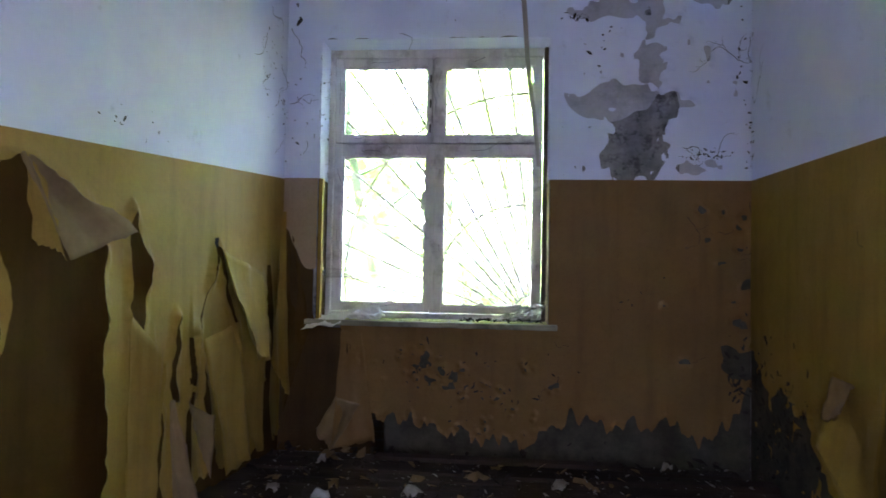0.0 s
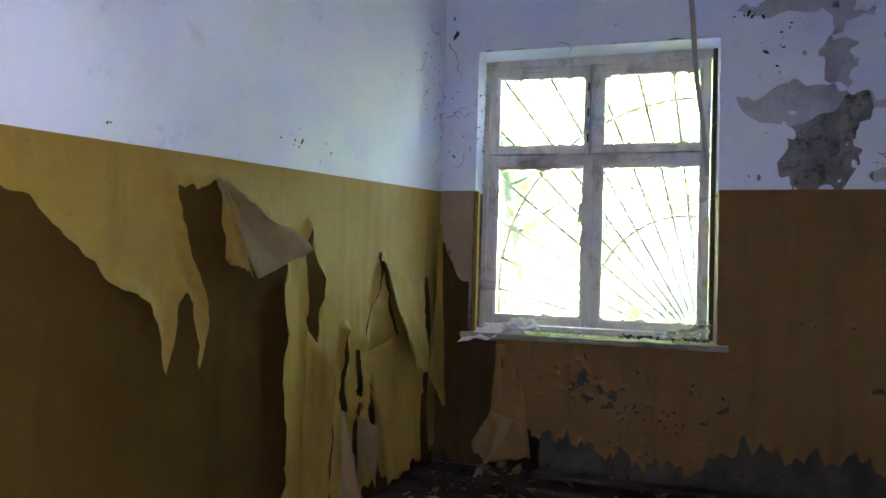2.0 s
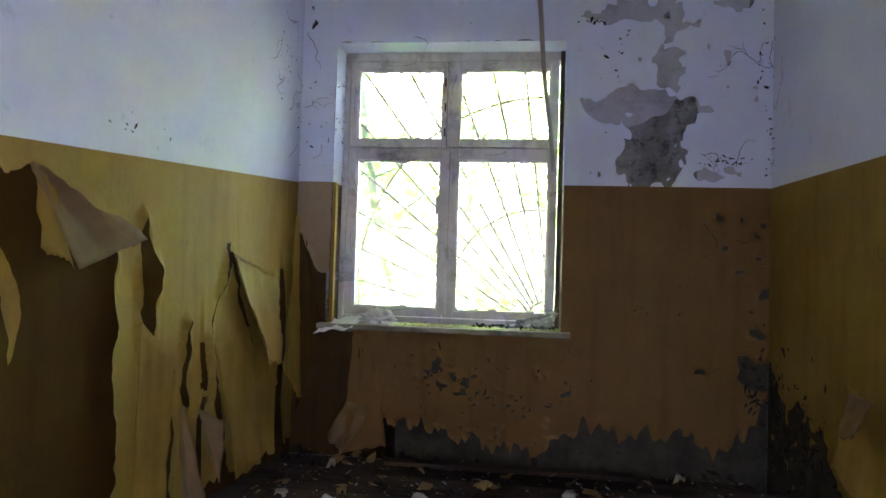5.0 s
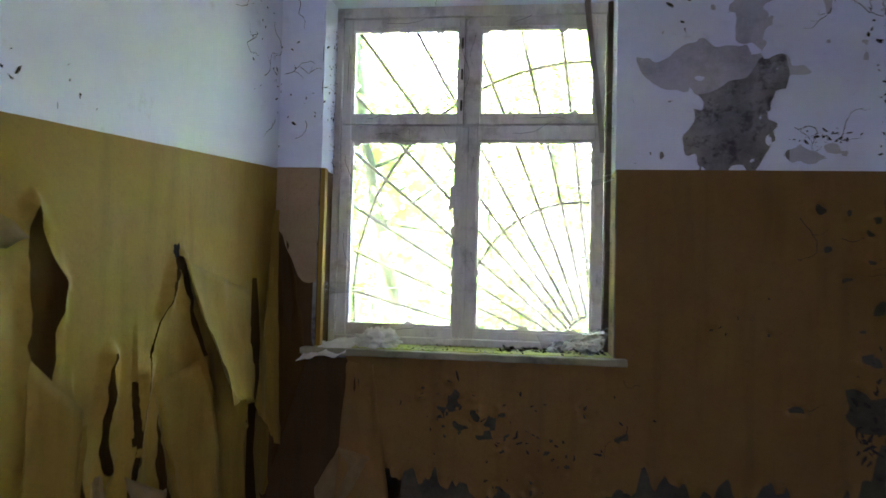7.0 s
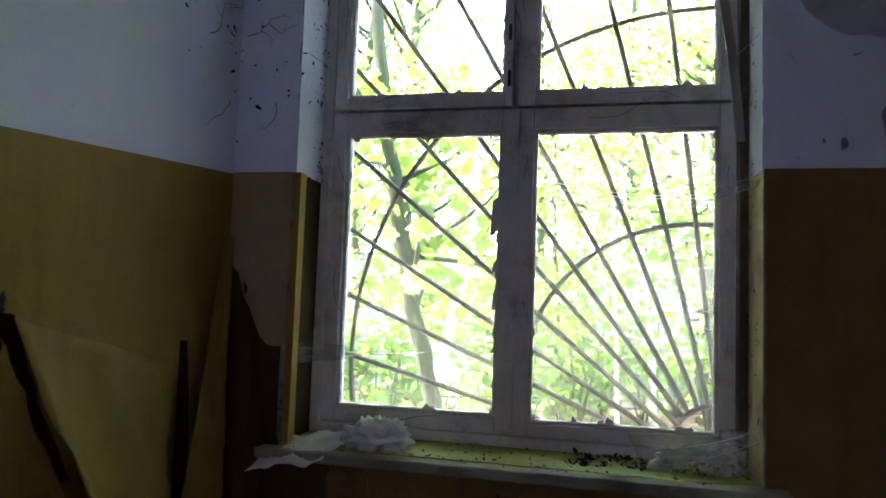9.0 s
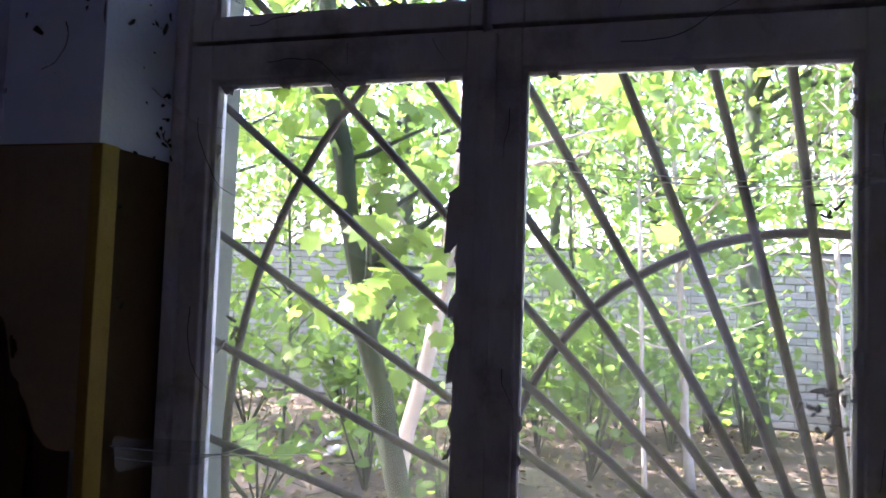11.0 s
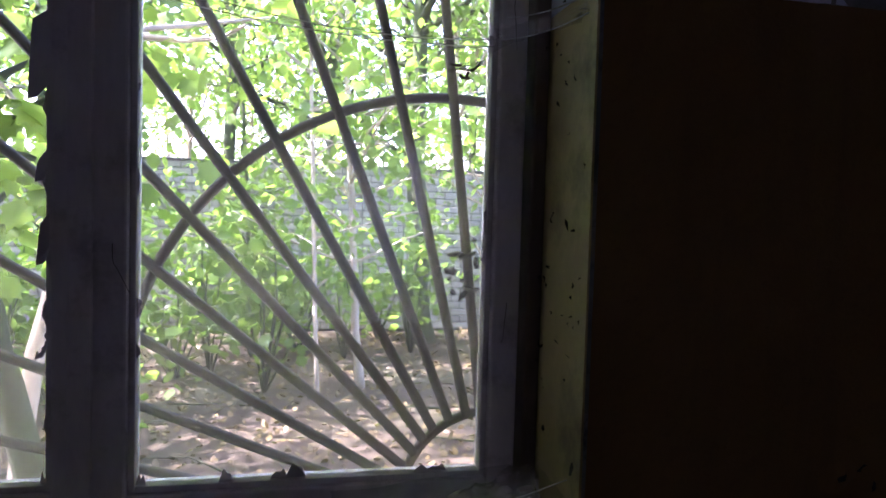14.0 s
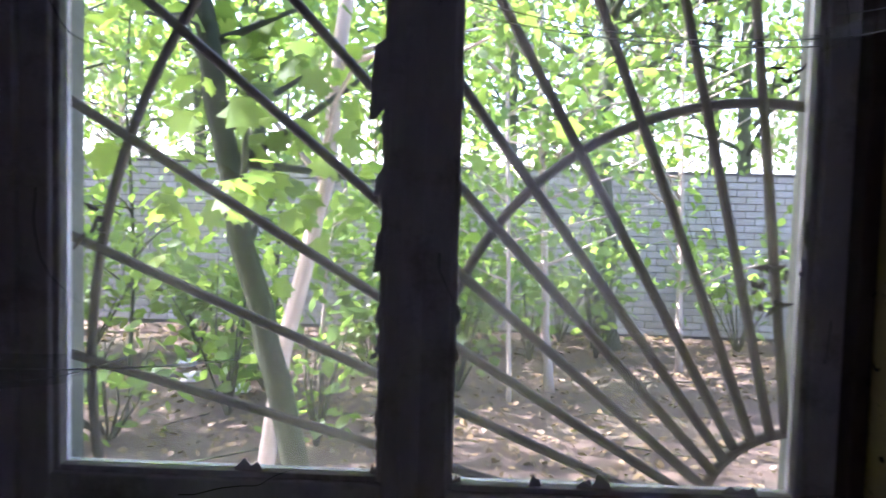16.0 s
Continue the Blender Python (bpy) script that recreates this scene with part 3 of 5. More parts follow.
def lift_left(y, z, near):
    off = 0.004 + 0.003 * vnoise(y, z, 3, 24)
    for yf, ya, top, h, throw in FOLDS:
        s = ((ya - y) / (ya - yf)).clip(0, 1) * ((y - yf) * np.sign(ya - yf) > -0.001)
        d = ((top - z) / h).clip(0, 1)
        off = off + throw * s ** 1.4 * d * d * (3 - 2 * d) * (0.8 + 0.3 * vnoise(y * 0.3, z, 2.5, 25))
    tent = np.exp(-((y + 1.31) / 0.02) ** 2) * ((0.97 - z) / 0.2).clip(0, 1)
    off = off + 0.012 * tent + 0.032 * np.maximum(0, near - 0.2) * (0.6 + vnoise(y, z, 6, 26)).clip(0, 1.3)
    return off.clip(0.003, 0.3)


coat("old_paint", place_left, BACK + 0.01, -0.004, -0.05, 1.7, 0.08, lambda y, z: line_left(y) - z - 0.05, lambda y, z, n: 0.0 * y, OLDBROWN, wall_left, "dull brown older paint")
coat("yellow_paint", place_slope, -3.7, -0.006, 0.0, LINE - 0.005, 0.0105, lambda y, s: keep_left(y, s + SLOPE * y), lambda y, s, n: lift_left(y, s + SLOPE * y, n * (s < LINE - 0.08)), YELLOW, wall_left, "yellow oil paint buckling off in long sheets")
coat("yellow_paint", place_slope, BACK + 0.01, -3.7, 0.0, LINE - 0.005, 0.05, lambda y, z: 1.0 + 0 * y, lambda y, z, n: 0.004 + 0 * y, YELLOW, wall_left)
coat("white_paint", place_slope, BACK + 0.01, -0.004, LINE - 0.005, CEIL + 0.37, 0.016,
     lambda y, z: (0.95 - np.maximum(0, vnoise(y, z, 15, 27) - 0.55 + 0.5 * (y > -0.4))), lift_small, WHITE, wall_left, "whitewash with hairline cracks")


# paint on the right wall
def keep_right(y, z):
    foot = np.interp(-y, (0.0, 0.1, 0.3, 0.52, 0.75, 0.95, 1.1, 6.0), (0.8, 0.68, 0.5, 0.52, 0.42, 0.2, 0.03, 0.02))
    k = (z - foot - 0.1 * vnoise(y, z, 9, 31)) * 8
    k = np.maximum(k, (0.35 - np.abs(vnoise(y * 2.2, z, 7, 32)) - 0.25) * 6 * (y < -0.12))
    return np.minimum(k, (z - 0.02) * 10)


coat("yellow_paint", place_right, -2.4, -0.004, 0.0, LINE, 0.0105, keep_right, lift_lower, YELLOW, wall_right, "yellow oil paint, mouldy and flaking at the foot")
coat("yellow_paint", place_right, BACK + 0.01, -2.4, 0.0, LINE, 0.06, lambda y, z: 1.0 + 0 * y, lambda y, z, n: 0.004 + 0 * y, YELLOW, wall_right)
coat("white_paint", place_right, BACK + 0.01, -0.004, LINE, CEIL, 0.02, lambda y, z: 1.0 - 1.6 * np.maximum(0, vnoise(y, z, 14, 33) - 0.6 + 0.45 * (y > -0.12)), lift_small, WHITE, wall_right, "plain whitewash")


# large loose pieces of paint film, hanging on the walls
def wl(y, z, off):
    return tuple(place_left(np.array(y), np.array(z), np.array(off)))


def ww(u, z, off):
    return (u, -off, z)


def wr(y, z, off):
    return tuple(place_right(np.array(y), np.array(z), np.array(off)))


# folded-over flap
sheet("paint_flap", (wl(-2.34, 1.61, 0.02), wl(-2.30, 1.60, 0.03), wl(-1.82, 1.345, 0.13), wl(-2.18, 1.215, 0.10)), PAINTBACK, wall_left, 0.035, 0.008, 3, label="large folded-over flap of paint film, tan underside out")
sheet("paint_flap", (wl(-2.32, 1.60, 0.01), wl(-2.28, 1.60, 0.012), wl(-2.19, 1.22, 0.1), wl(-2.29, 1.3, 0.03)), YELLOW, wall_left, 0.01, 0.006, 4)
# the long hanging sheets
sheet("paint_strip", (wl(-0.89, 1.31, 0.03), wl(-0.34, 1.17, 0.045), wl(-0.40, 0.63, 0.12), wl(-0.64, 0.66, 0.15)), YELLOW, wall_left, 0.045, 0.016, 6, label="hanging triangular piece of paint film")
sheet("paint_strip", (wl(-0.045, 1.6, 0.02), wl(-0.015, 1.6, 0.03), wl(-0.14, 0.35, 0.13), wl(-0.36, 0.6, 0.10)), YELLOW, wall_left, 0.02, 0.012, 7)
sheet("paint_strip", (wl(-1.69, 0.99, 0.012), wl(-1.50, 0.79, 0.07), wl(-1.52, 0.03, 0.08), wl(-1.68, 0.03, 0.02)), YELLOW, wall_left, 0.01, 0.01, 11)
sheet("paint_strip", (wl(-1.04, 0.80, 0.015), wl(-0.67, 0.88, 0.03), wl(-0.60, 0.05, 0.10), wl(-0.86, 0.03, 0.09)), YELLOW, wall_left, 0.02, 0.014, 12)
sheet("paint_strip", (wl(-1.45, 0.55, 0.08), wl(-1.42, 0.55, 0.09), wl(-1.30, 0.02, 0.16), wl(-1.46, 0.0, 0.12)), PAINTBACK, wall_left, 0.03, 0.015, 9, label="pale torn strip of paint film curled outwards")
sheet("paint_strip", (wl(-1.32, 0.52, 0.10), wl(-1.12, 0.41, 0.14), wl(-1.16, 0.10, 0.15), wl(-1.24, 0.28, 0.12)), PAINTBACK, wall_left, 0.02, 0.01, 10)
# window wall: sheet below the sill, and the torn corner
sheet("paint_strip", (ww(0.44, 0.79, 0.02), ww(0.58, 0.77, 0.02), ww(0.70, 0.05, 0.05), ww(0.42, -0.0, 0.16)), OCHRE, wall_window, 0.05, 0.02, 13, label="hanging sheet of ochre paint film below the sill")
sheet("paint_strip", (ww(0.43, 0.34, 0.08), ww(0.6, 0.3, 0.08), ww(0.42, 0.0, 0.18), ww(0.30, 0.12, 0.1)), PAINTBACK, wall_window, 0.03, 0.015, 14)
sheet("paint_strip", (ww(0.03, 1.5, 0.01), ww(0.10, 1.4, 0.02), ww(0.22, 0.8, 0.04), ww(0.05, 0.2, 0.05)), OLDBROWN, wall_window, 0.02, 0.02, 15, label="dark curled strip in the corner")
# right wall flap
sheet("paint_flap", (wr(-1.02, 0.73, 0.01), wr(-1.5, 0.74, 0.01), wr(-1.45, 0.0, 0.06), wr(-1.05, 0.35, 0.12)), YELLOW, wall_right, 0.05, 0.02, 16, label="flap of yellow paint film folded off the wall")
sheet("paint_flap", (wr(-1.05, 0.72, 0.03), wr(-1.3, 0.71, 0.05), wr(-1.25, 0.55, 0.10), wr(-1.10, 0.5, 0.10)), PAINTBACK, wall_right, 0.02, 0.01, 17)

# dark mould roots and small dirt on the walls
rng = random.Random(5)


def wall_specks(name, parent, spots, mt, to):
    """Clusters of small ragged scabs and hair cracks on a wall."""
    verts, faces = [], []
    for cu, cz, ru, rz, n, size in spots:
        for _ in range(n):
            u, z = rng.gauss(cu, ru), rng.gauss(cz, rz)
            k, s, ang, st = rng.randint(5, 7), size * rng.uniform(0.3, 1.2), rng.uniform(0, 3.1), rng.uniform(1, 3.5)
            b = len(verts)
            for i in range(k):
                a = i * math.tau / k
                r = s * rng.uniform(0.5, 1.2)
                du, dz = r * math.cos(a) * st, r * math.sin(a)
                verts.append(to(u + du * math.cos(ang) - dz * math.sin(ang), z + du * math.sin(ang) + dz * math.cos(ang), 0.007 + 0.006 * rng.random()))
            faces.append(list(range(b, b + k)))
    return tagged(raw(name, verts, faces, mt, parent), kind="stuff")


wall_specks("mould_specks", wall_window, ((2.87, 2.01, 0.08, 0.02, 36, 0.006), (3.14, 2.15, 0.02, 0.15, 14, 0.006), (2.02, 2.95, 0.05, 0.02, 12, 0.01), (0.085, 2.95, 0.006, 0.012, 10, 0.01), (2.2, 2.75, 0.03, 0.08, 10, 0.008),
                                          (0.13, 2.3, 0.08, 0.15, 14, 0.006), (1.3, 0.42, 0.4, 0.14, 50, 0.008), (3.08, 0.6, 0.05, 0.15, 40, 0.012), (2.5, 1.0, 0.3, 0.15, 8, 0.004), (3.1, 2.7, 0.02, 0.2, 12, 0.008)), DARKBIT, lambda u, z, o: ww(u, z, o + 0.004))
wall_specks("mould_specks", wall_left, ((-0.25, 2.6, 0.1, 0.2, 22, 0.005), (-1.75, 1.86, 0.12, 0.03, 12, 0.006), (-0.92, 1.335, 0.008, 0.012, 14, 0.014), (-0.05, 2.3, 0.05, 0.1, 16, 0.006), (-2.85, 1.72, 0.01, 0.01, 3, 0.006)), DARKBIT, wl)
wall_specks("mould_specks", wall_right, ((-0.3, 0.4, 0.2, 0.22, 110, 0.014), (-0.7, 0.3, 0.12, 0.12, 40, 0.012), (-0.03, 2.1, 0.02, 0.05, 8, 0.006)), DARKBIT, wr)

wall_specks("reveal_chips", wall_window, ((0.10, 1.5, 0.05, 0.30, 22, 0.0035), (0.03, 1.35, 0.02, 0.1, 9, 0.005), (0.16, 1.2, 0.03, 0.2, 14, 0.004), (0.12, 2.3, 0.05, 0.25, 24, 0.004)), DARKBIT, lambda u, z, o: (OX1 - 0.004 - o, min(max(u, 0.005), 0.2), z))
wall_specks("reveal_chips", wall_window, ((0.14, 2.2, 0.05, 0.25, 40, 0.005), (0.18, 2.5, 0.03, 0.15, 24, 0.005), (0.2, 1.9, 0.02, 0.06, 14, 0.006)), DARKBIT, lambda u, z, o: (OX0 + 0.004 + o, min(max(u, 0.005), 0.225), max(z, 1.3)))


def cracks(parent, to, starts, seed, width=0.0014, turn=0.42, fork=0.07):
    """Branching hair cracks: thin dark ribbons that wander over a surface."""
    r = random.Random(seed)
    verts, faces = [], []
    jobs = [(u, z, a, L, 0) for u, z, a, L in starts]
    while jobs:
        u, z, a, left, depth = jobs.pop()
        prev = None
        while left > 0:
            w = width * (0.4 + 0.9 * min(1, left * 6))
            n = (-math.sin(a) * w, math.cos(a) * w)
            b = len(verts)
            verts += [to(u + n[0], z + n[1], 0.006), to(u - n[0], z - n[1], 0.006)]
            if prev is not None:
                faces.append([prev, prev + 1, b + 1, b])
            prev = b
            s = r.uniform(0.008, 0.022)
            u, z, left = u + math.cos(a) * s, z + math.sin(a) * s, left - s
            a += r.gauss(0, turn)
            if r.random() < fork and depth < 2:
                jobs.append((u, z, a + r.choice((-1, 1)) * r.uniform(0.6, 1.3), left * 0.5, depth + 1))
    return tagged(raw("crack", verts, faces, DARKBIT, parent), kind="stuff")


cracks(wall_left, wl, [(-0.28, 2.95, -1.5, 0.35), (-0.30, 2.5, -1.4, 0.3), (-0.1, 2.62, -1.6, 0.3), (-0.2, 2.3, 0.4, 0.25), (-0.06, 2.1, -1.7, 0.2), (-0.35, 2.75, -1.2, 0.3)], 3)
cracks(wall_window, lambda u, z, o: ww(u, z, o + 0.005), [(0.03, 2.9, -1.3, 0.35), (0.12, 2.4, -0.6, 0.15), (0.03, 2.36, 0.3, 0.22), (0.16, 2.1, -1.2, 0.15), (2.0, 2.96, 0.1, 0.12), (2.72, 2.06, -0.5, 0.3), (2.9, 1.98, 0.5, 0.28), (3.15, 2.8, -1.6, 0.7), (3.15, 1.7, -1.6, 0.6),
                                                    (2.75, 1.6, -0.9, 0.3), (2.95, 1.5, -0.2, 0.2), (2.7, 0.66, -0.1, 0.2), (1.92, 0.52, -1.5, 0.25), (0.8, 2.85, 0.1, 0.2), (1.9, 0.75, -1.4, 0.12), (0.08, 1.44, -0.2, 0.12)], 4)
cracks(wall_right, wr, [(-0.03, 2.4, -1.6, 0.5), (-1.25, 1.43, -1.57, 0.16), (-0.6, 0.6, -1.5, 0.3), (-1.0, 0.5, -1.5, 0.4)], 5)

# ---- floor ----
tagged(box_part("floor_base", (-0.9, 4.2, BACK, 0.0, -0.6, -0.16), DIRT, bevel=0), "dirt below the floor boards", "floor", kind="structure")
floor = tagged(empty("floor"), "rotten dark floor boards with rubble", "floor", kind="structure")
y = BACK + 0.02
rng = random.Random(8)
while y < -0.1:
    w = 0.135 + rng.uniform(-0.005, 0.01)
    if y + w > -0.06:
        break
    x0, x1 = LS * y + 0.02, RX - RS * y - 0.02
    cuts = [x0, x1]
    if y > -1.2:
        x1 = rng.uniform(1.9, 3.1) if y > -0.45 else x1
        cuts = [x0, rng.uniform(0.8, 1.7), x1]
    for a, b in zip(cuts, cuts[1:]):
        drop = rng.uniform(0, 0.03) if y > -1.5 else 0
        bd = box_part("floor_board", (a + 0.004, b - rng.uniform(0.004, 0.05), y + 0.003, y + w - 0.006, -0.04, 0.0), FLOORWOOD, floor, 0.004)
        bd.location.z = -drop
        bd.rotation_euler.y = rng.uniform(-0.006, 0.006)
        bd.rotation_euler.z = rng.uniform(-0.006, 0.006)
    y += w


def scatter(name, n, area, z, size, mt, seed, parent=None, tilt=0.5, sides=(4, 6), to_z=None):
    """Many small flat scraps lying about."""
    r = random.Random(seed)
    verts, faces = [], []
    for _ in range(n):
        x, y = r.uniform(area[0], area[1]), r.uniform(area[2], area[3])
        s, k = size * (0.3 + r.random() ** 2 * 1.3), r.randint(*sides)
        rot = Euler((r.uniform(-tilt, tilt), r.uniform(-tilt, tilt), r.uniform(0, 6.3))).to_matrix()
        b = len(verts)
        zz = (to_z(x, y) if to_z else z) + s * 0.25 * r.random() + 0.004
        for i in range(k):
            a = i * math.tau / k
            p = rot @ Vector((math.cos(a) * s * r.uniform(0.6, 1.2), math.sin(a) * s * r.uniform(0.3, 0.8), r.uniform(-0.1, 0.2) * s))
            verts.append((x + p.x, y + p.y, max(zz + p.z, zz - 0.02)))
        faces.append(list(range(b, b + k)))
    return tagged(raw(name, verts, faces, mt, parent), kind="stuff")


tagged(scatter("paint_chips", 900, (0.1, 3.0, -2.6, -0.15), 0.0, 0.014, CHIP, 3), "small pale paint chips on the floor", "debris")
tagged(scatter("plaster_rubble", 900, (0.0, 3.1, -2.8, -0.05), 0.0, 0.03, DIRT, 4, tilt=0.9), "dark plaster rubble on the floor", "debris")
tagged(scatter("paint_chips_yellow", 160, (-0.1, 2.4, -2.2, -0.1), 0.0, 0.04, PAINTBACK, 5), "curled brown paint scraps on the floor", "debris")
r5 = random.Random(12)
for i in range(9):
    x, yy, s = r5.uniform(0.3, 2.6), r5.uniform(-1.5, -0.2), r5.uniform(0.03, 0.075)
    a = r5.uniform(0, 3)
    dx, dy = math.cos(a) * s, math.sin(a) * s
    ob = sheet("paint_scrap", ((x - dx, yy - dy, 0.01), (x + dy, yy - dx, 0.015), (x + dx, yy + dy, 0.02), (x - dy, yy + dx, 0.015)), CHIP if i % 3 else PAINTBACK, None, 0.03, 0.02, 40 + i, 6, 6)
    tagged(ob, "crumpled pale scrap of fallen paint film", "paint scrap", "scraps on the floor")
# loose batten at the wall's foot
tagged(box_part("loose_board", (0.75, 2.3, -0.34, -0.24, 0.003, 0.03), FLOORWOOD, None, 0.004), "dark loose board lying along the wall", "board")

# ---- window ----
window = tagged(empty("window_1", (1.05, 0.26, OZ0)), "old white-painted wooden window with four casements and dirty glass", "window", kind="structure")
GY = 0.268


def wpart(name, dims, mt=SASHPAINT, parent=window, bevel=0.005, label=""):
    ob = box_part(name, dims, mt, None, bevel, label)
    ob.parent = parent
    ob.matrix_parent_inverse = Matrix.Translation(parent.matrix_world.translation).inverted() if parent is window else Matrix()
    return ob


bpy.context.view_layer.update()
for nm, d in (("jamb", (OX0 + 0.004, 0.292, 0.225, 0.305, OZ0 + 0.036, OZ1 - 0.004)), 
              ("head", (0.292, 1.812, 0.225, 0.305, 2.758, OZ1 - 0.004)), ("bottom_rail", (0.292, 1.812, 0.225, 0.305, OZ0 + 0.036, 0.905)),
              ("transom", (0.292, 1.812, 0.275, 0.302, 2.114, 2.138)), ("mullion", (1.010, 1.032, 0.275, 0.300, 2.138, 2.758)), ("mullion", (1.010, 1.032, 0.275, 0.300, 0.905, 2.114)),
              ("cover_strip", (1.008, 1.046, 0.212, 0.232, 0.93, 2.11))):
    wpart(nm, d)
# right jamb, much darker than the left one
wpart("jamb", (1.812, OX1 - 0.004, 0.205, 0.305, OZ0 + 0.036, OZ1 - 0.004), DARKWOOD, label="dark brown wooden jamb")


def sash(x0, x1, z0, z1, gx0, gx1, gz0, gz1):
    """One casement: two stiles, two rails, beads and a dirty pane."""
    s = empty("sash")
    s.parent = window
    s.matrix_parent_inverse = Matrix.Translation(window.location).inverted()
    y0, y1 = 0.232, 0.290
    e = 0.012
    for nm, d in (("stile", (x0, gx0 - e, y0, y1, z0, z1)), ("stile", (gx1 + e, x1, y0, y1, z0, z1)),
                  ("rail", (gx0 - e, gx1 + e, y0 + 0.001, y1 - 0.001, z0, gz0 - e)), ("rail", (gx0 - e, gx1 + e, y0 + 0.001, y1 - 0.001, gz1 + e, z1))):
        wpart(nm, d, SASHPAINT, s)
    for d in ((gx0 - e, gx0, y0 + 0.014, y1 - 0.004, gz0 - e, gz1 + e), (gx1, gx1 + e, y0 + 0.014, y1 - 0.004, gz0 - e, gz1 + e),
              (gx0, gx1, y0 + 0.014, y1 - 0.004, gz0 - e, gz0), (gx0, gx1, y0 + 0.014, y1 - 0.004, gz1, gz1 + e)):
        wpart("bead", d, SASHPAINT, s, 0.003)
    pane = wpart("pane", (gx0, gx1, GY, GY + 0.003, gz0, gz1), GLASS, s, 0, "dirty window pane with dust and streaks")
    pane.visible_shadow = False
    # ragged flakes of paint and putty round the pane
    verts, faces = [], []
    r = random.Random(int(x0 * 100 + z0 * 10))
    for _ in range(26):
        side = r.choice("tttlrrb")
        n = r.uniform(0.008, 0.035)
        w = r.uniform(0.006, 0.03)
        if side == "t":
            c, along, into = Vector((r.uniform(gx0, gx1), GY - 0.012, gz1)), Vector((1, 0, 0)), Vector((0, 0, -1))
        elif side == "b":
            c, along, into = Vector((r.uniform(gx0, gx1), GY - 0.012, gz0)), Vector((1, 0, 0)), Vector((0, 0, 1))
        elif side == "l":
            c, along, into = Vector((gx0, GY - 0.012, r.uniform(gz0, gz1))), Vector((0, 0, 1)), Vector((1, 0, 0))
        else:
            c, along, into = Vector((gx1, GY - 0.012, r.uniform(gz0, gz1))), Vector((0, 0, 1)), Vector((-1, 0, 0))
        if side in "lr":
            n *= 0.45
        b = len(verts)
        for p in (c - along * w, c - along * w * 0.3 + into * n * r.uniform(0.4, 1), c + along * w * 0.2 + into * n * r.uniform(0.2, 0.7), c + along * w * 0.6 + into * n * r.uniform(0.3, 0.8), c + along * w):
            verts.append(tuple(p + Vector((0, r.uniform(-0.006, 0.002), 0))))
        faces.append(list(range(b, b + 5)))
    fl = raw("paint_flakes", verts, faces, SASHPAINT, s)
    tagged(fl, kind="stuff")
    return s


sash(0.297, 1.012, 0.909, 2.124, 0.366, 0.966, 0.978, 2.028)
sash(1.031, 1.806, 0.909, 2.124, 1.110, 1.740, 0.968, 2.030)
sash(0.297, 1.011, 2.133, 2.754, 0.362, 0.970, 2.198, 2.684)
sash(1.028, 1.806, 2.133, 2.754, 1.112, 1.738, 2.198, 2.684)
# long splinter of paint on the meeting stile
for z0, z1, x in ((1.637, 1.79, 0.942), (1.50, 1.56, 0.953), (1.36, 1.45, 0.955), (1.20, 1.23, 0.953)):
    b = bmesh.new()
    vs = [b.verts.new(p) for p in ((0.972, 0.246, z1), (0.972, 0.246, z0 + 0.03), (x + 0.012, 0.238, z0 + 0.004), (x, 0.234, z0), (x + 0.003, 0.236, (z0 + z1) / 2), (x + 0.006, 0.238, z1 - 0.02))]
    b.faces.new(vs)
    geo = bmesh.ops.extrude_face_region(b, geom=b.faces[:])
    bmesh.ops.translate(b, verts=[v for v in geo["geom"] if isinstance(v, bmesh.types.BMVert)], vec=(0, 0.002, 0))
    o = part("paint_splinter", b, SASHPAINT, window)
    o.matrix_parent_inverse = Matrix.Translation(window.location).inverted()
# hinges and bolts on the upper meeting stile
for z in (2.24, 2.42, 2.6):
    o = tube_part("hinge_pin", ((0.998, 0.226, z - 0.03), (0.998, 0.226, z + 0.03)), 0.006, RUST, window)
    o.matrix_parent_inverse = Matrix.Translation(window.location).inverted()

o = cracks(window, lambda u, z, f: (u, 0.2365 - f, z), [(0.33, 2.6, -1.57, 0.3), (0.325, 1.95, -1.57, 0.3), (0.33, 1.5, -1.57, 0.25), (0.5, 2.075, 0.0, 0.25), (0.45, 2.165, 0.0, 0.3), (0.99, 2.6, -1.57, 0.35), (1.07, 2.65, -1.57, 0.2), (1.075, 1.95, -1.57, 0.12), (1.075, 1.4, -1.57, 0.1),
                                                           (1.3, 2.08, 0.0, 0.3), (1.78, 1.9, -1.57, 0.12), (1.78, 1.3, -1.57, 0.1), (1.4, 2.17, 0.0, 0.25), (0.6, 0.935, 0.0, 0.25), (0.55, 2.725, 0.0, 0.3), (1.3, 2.725, 0.0, 0.35), (0.7, 2.11, -1.57, 0.06), (0.52, 2.185, -1.57, 0.04), (1.3, 2.185, -1.57, 0.04), (0.9, 2.11, -1.2, 0.06)], 7, 0.0008, 0.16, 0.0)
o.matrix_parent_inverse = Matrix.Translation(window.location).inverted()
sill = tagged(box_part("window_sill", (OX0 + 0.005, OX1 - 0.005, -0.03, 0.226, OZ0 + 0.001, OZ0 + 0.036), SILLPAINT, None, 0.003), "worn wooden window sill, yellow-green on top and littered", "window sill", kind="structure")
b = bmesh.new()
box(b, OX0 - 0.05, 1.905, -0.105, -0.032, OZ0 - 0.002, OZ0 + 0.034, 0.006)
bmesh.ops.subdivide_edges(b, edges=[e for e in b.edges if abs(e.verts[0].co.x - e.verts[1].co.x) > 0.8], cuts=40)
for v in b.verts:
    v.co += Vector((0, 0.004 * noise.noise(v.co * 9), 0.003 * noise.noise(v.co * 14)))
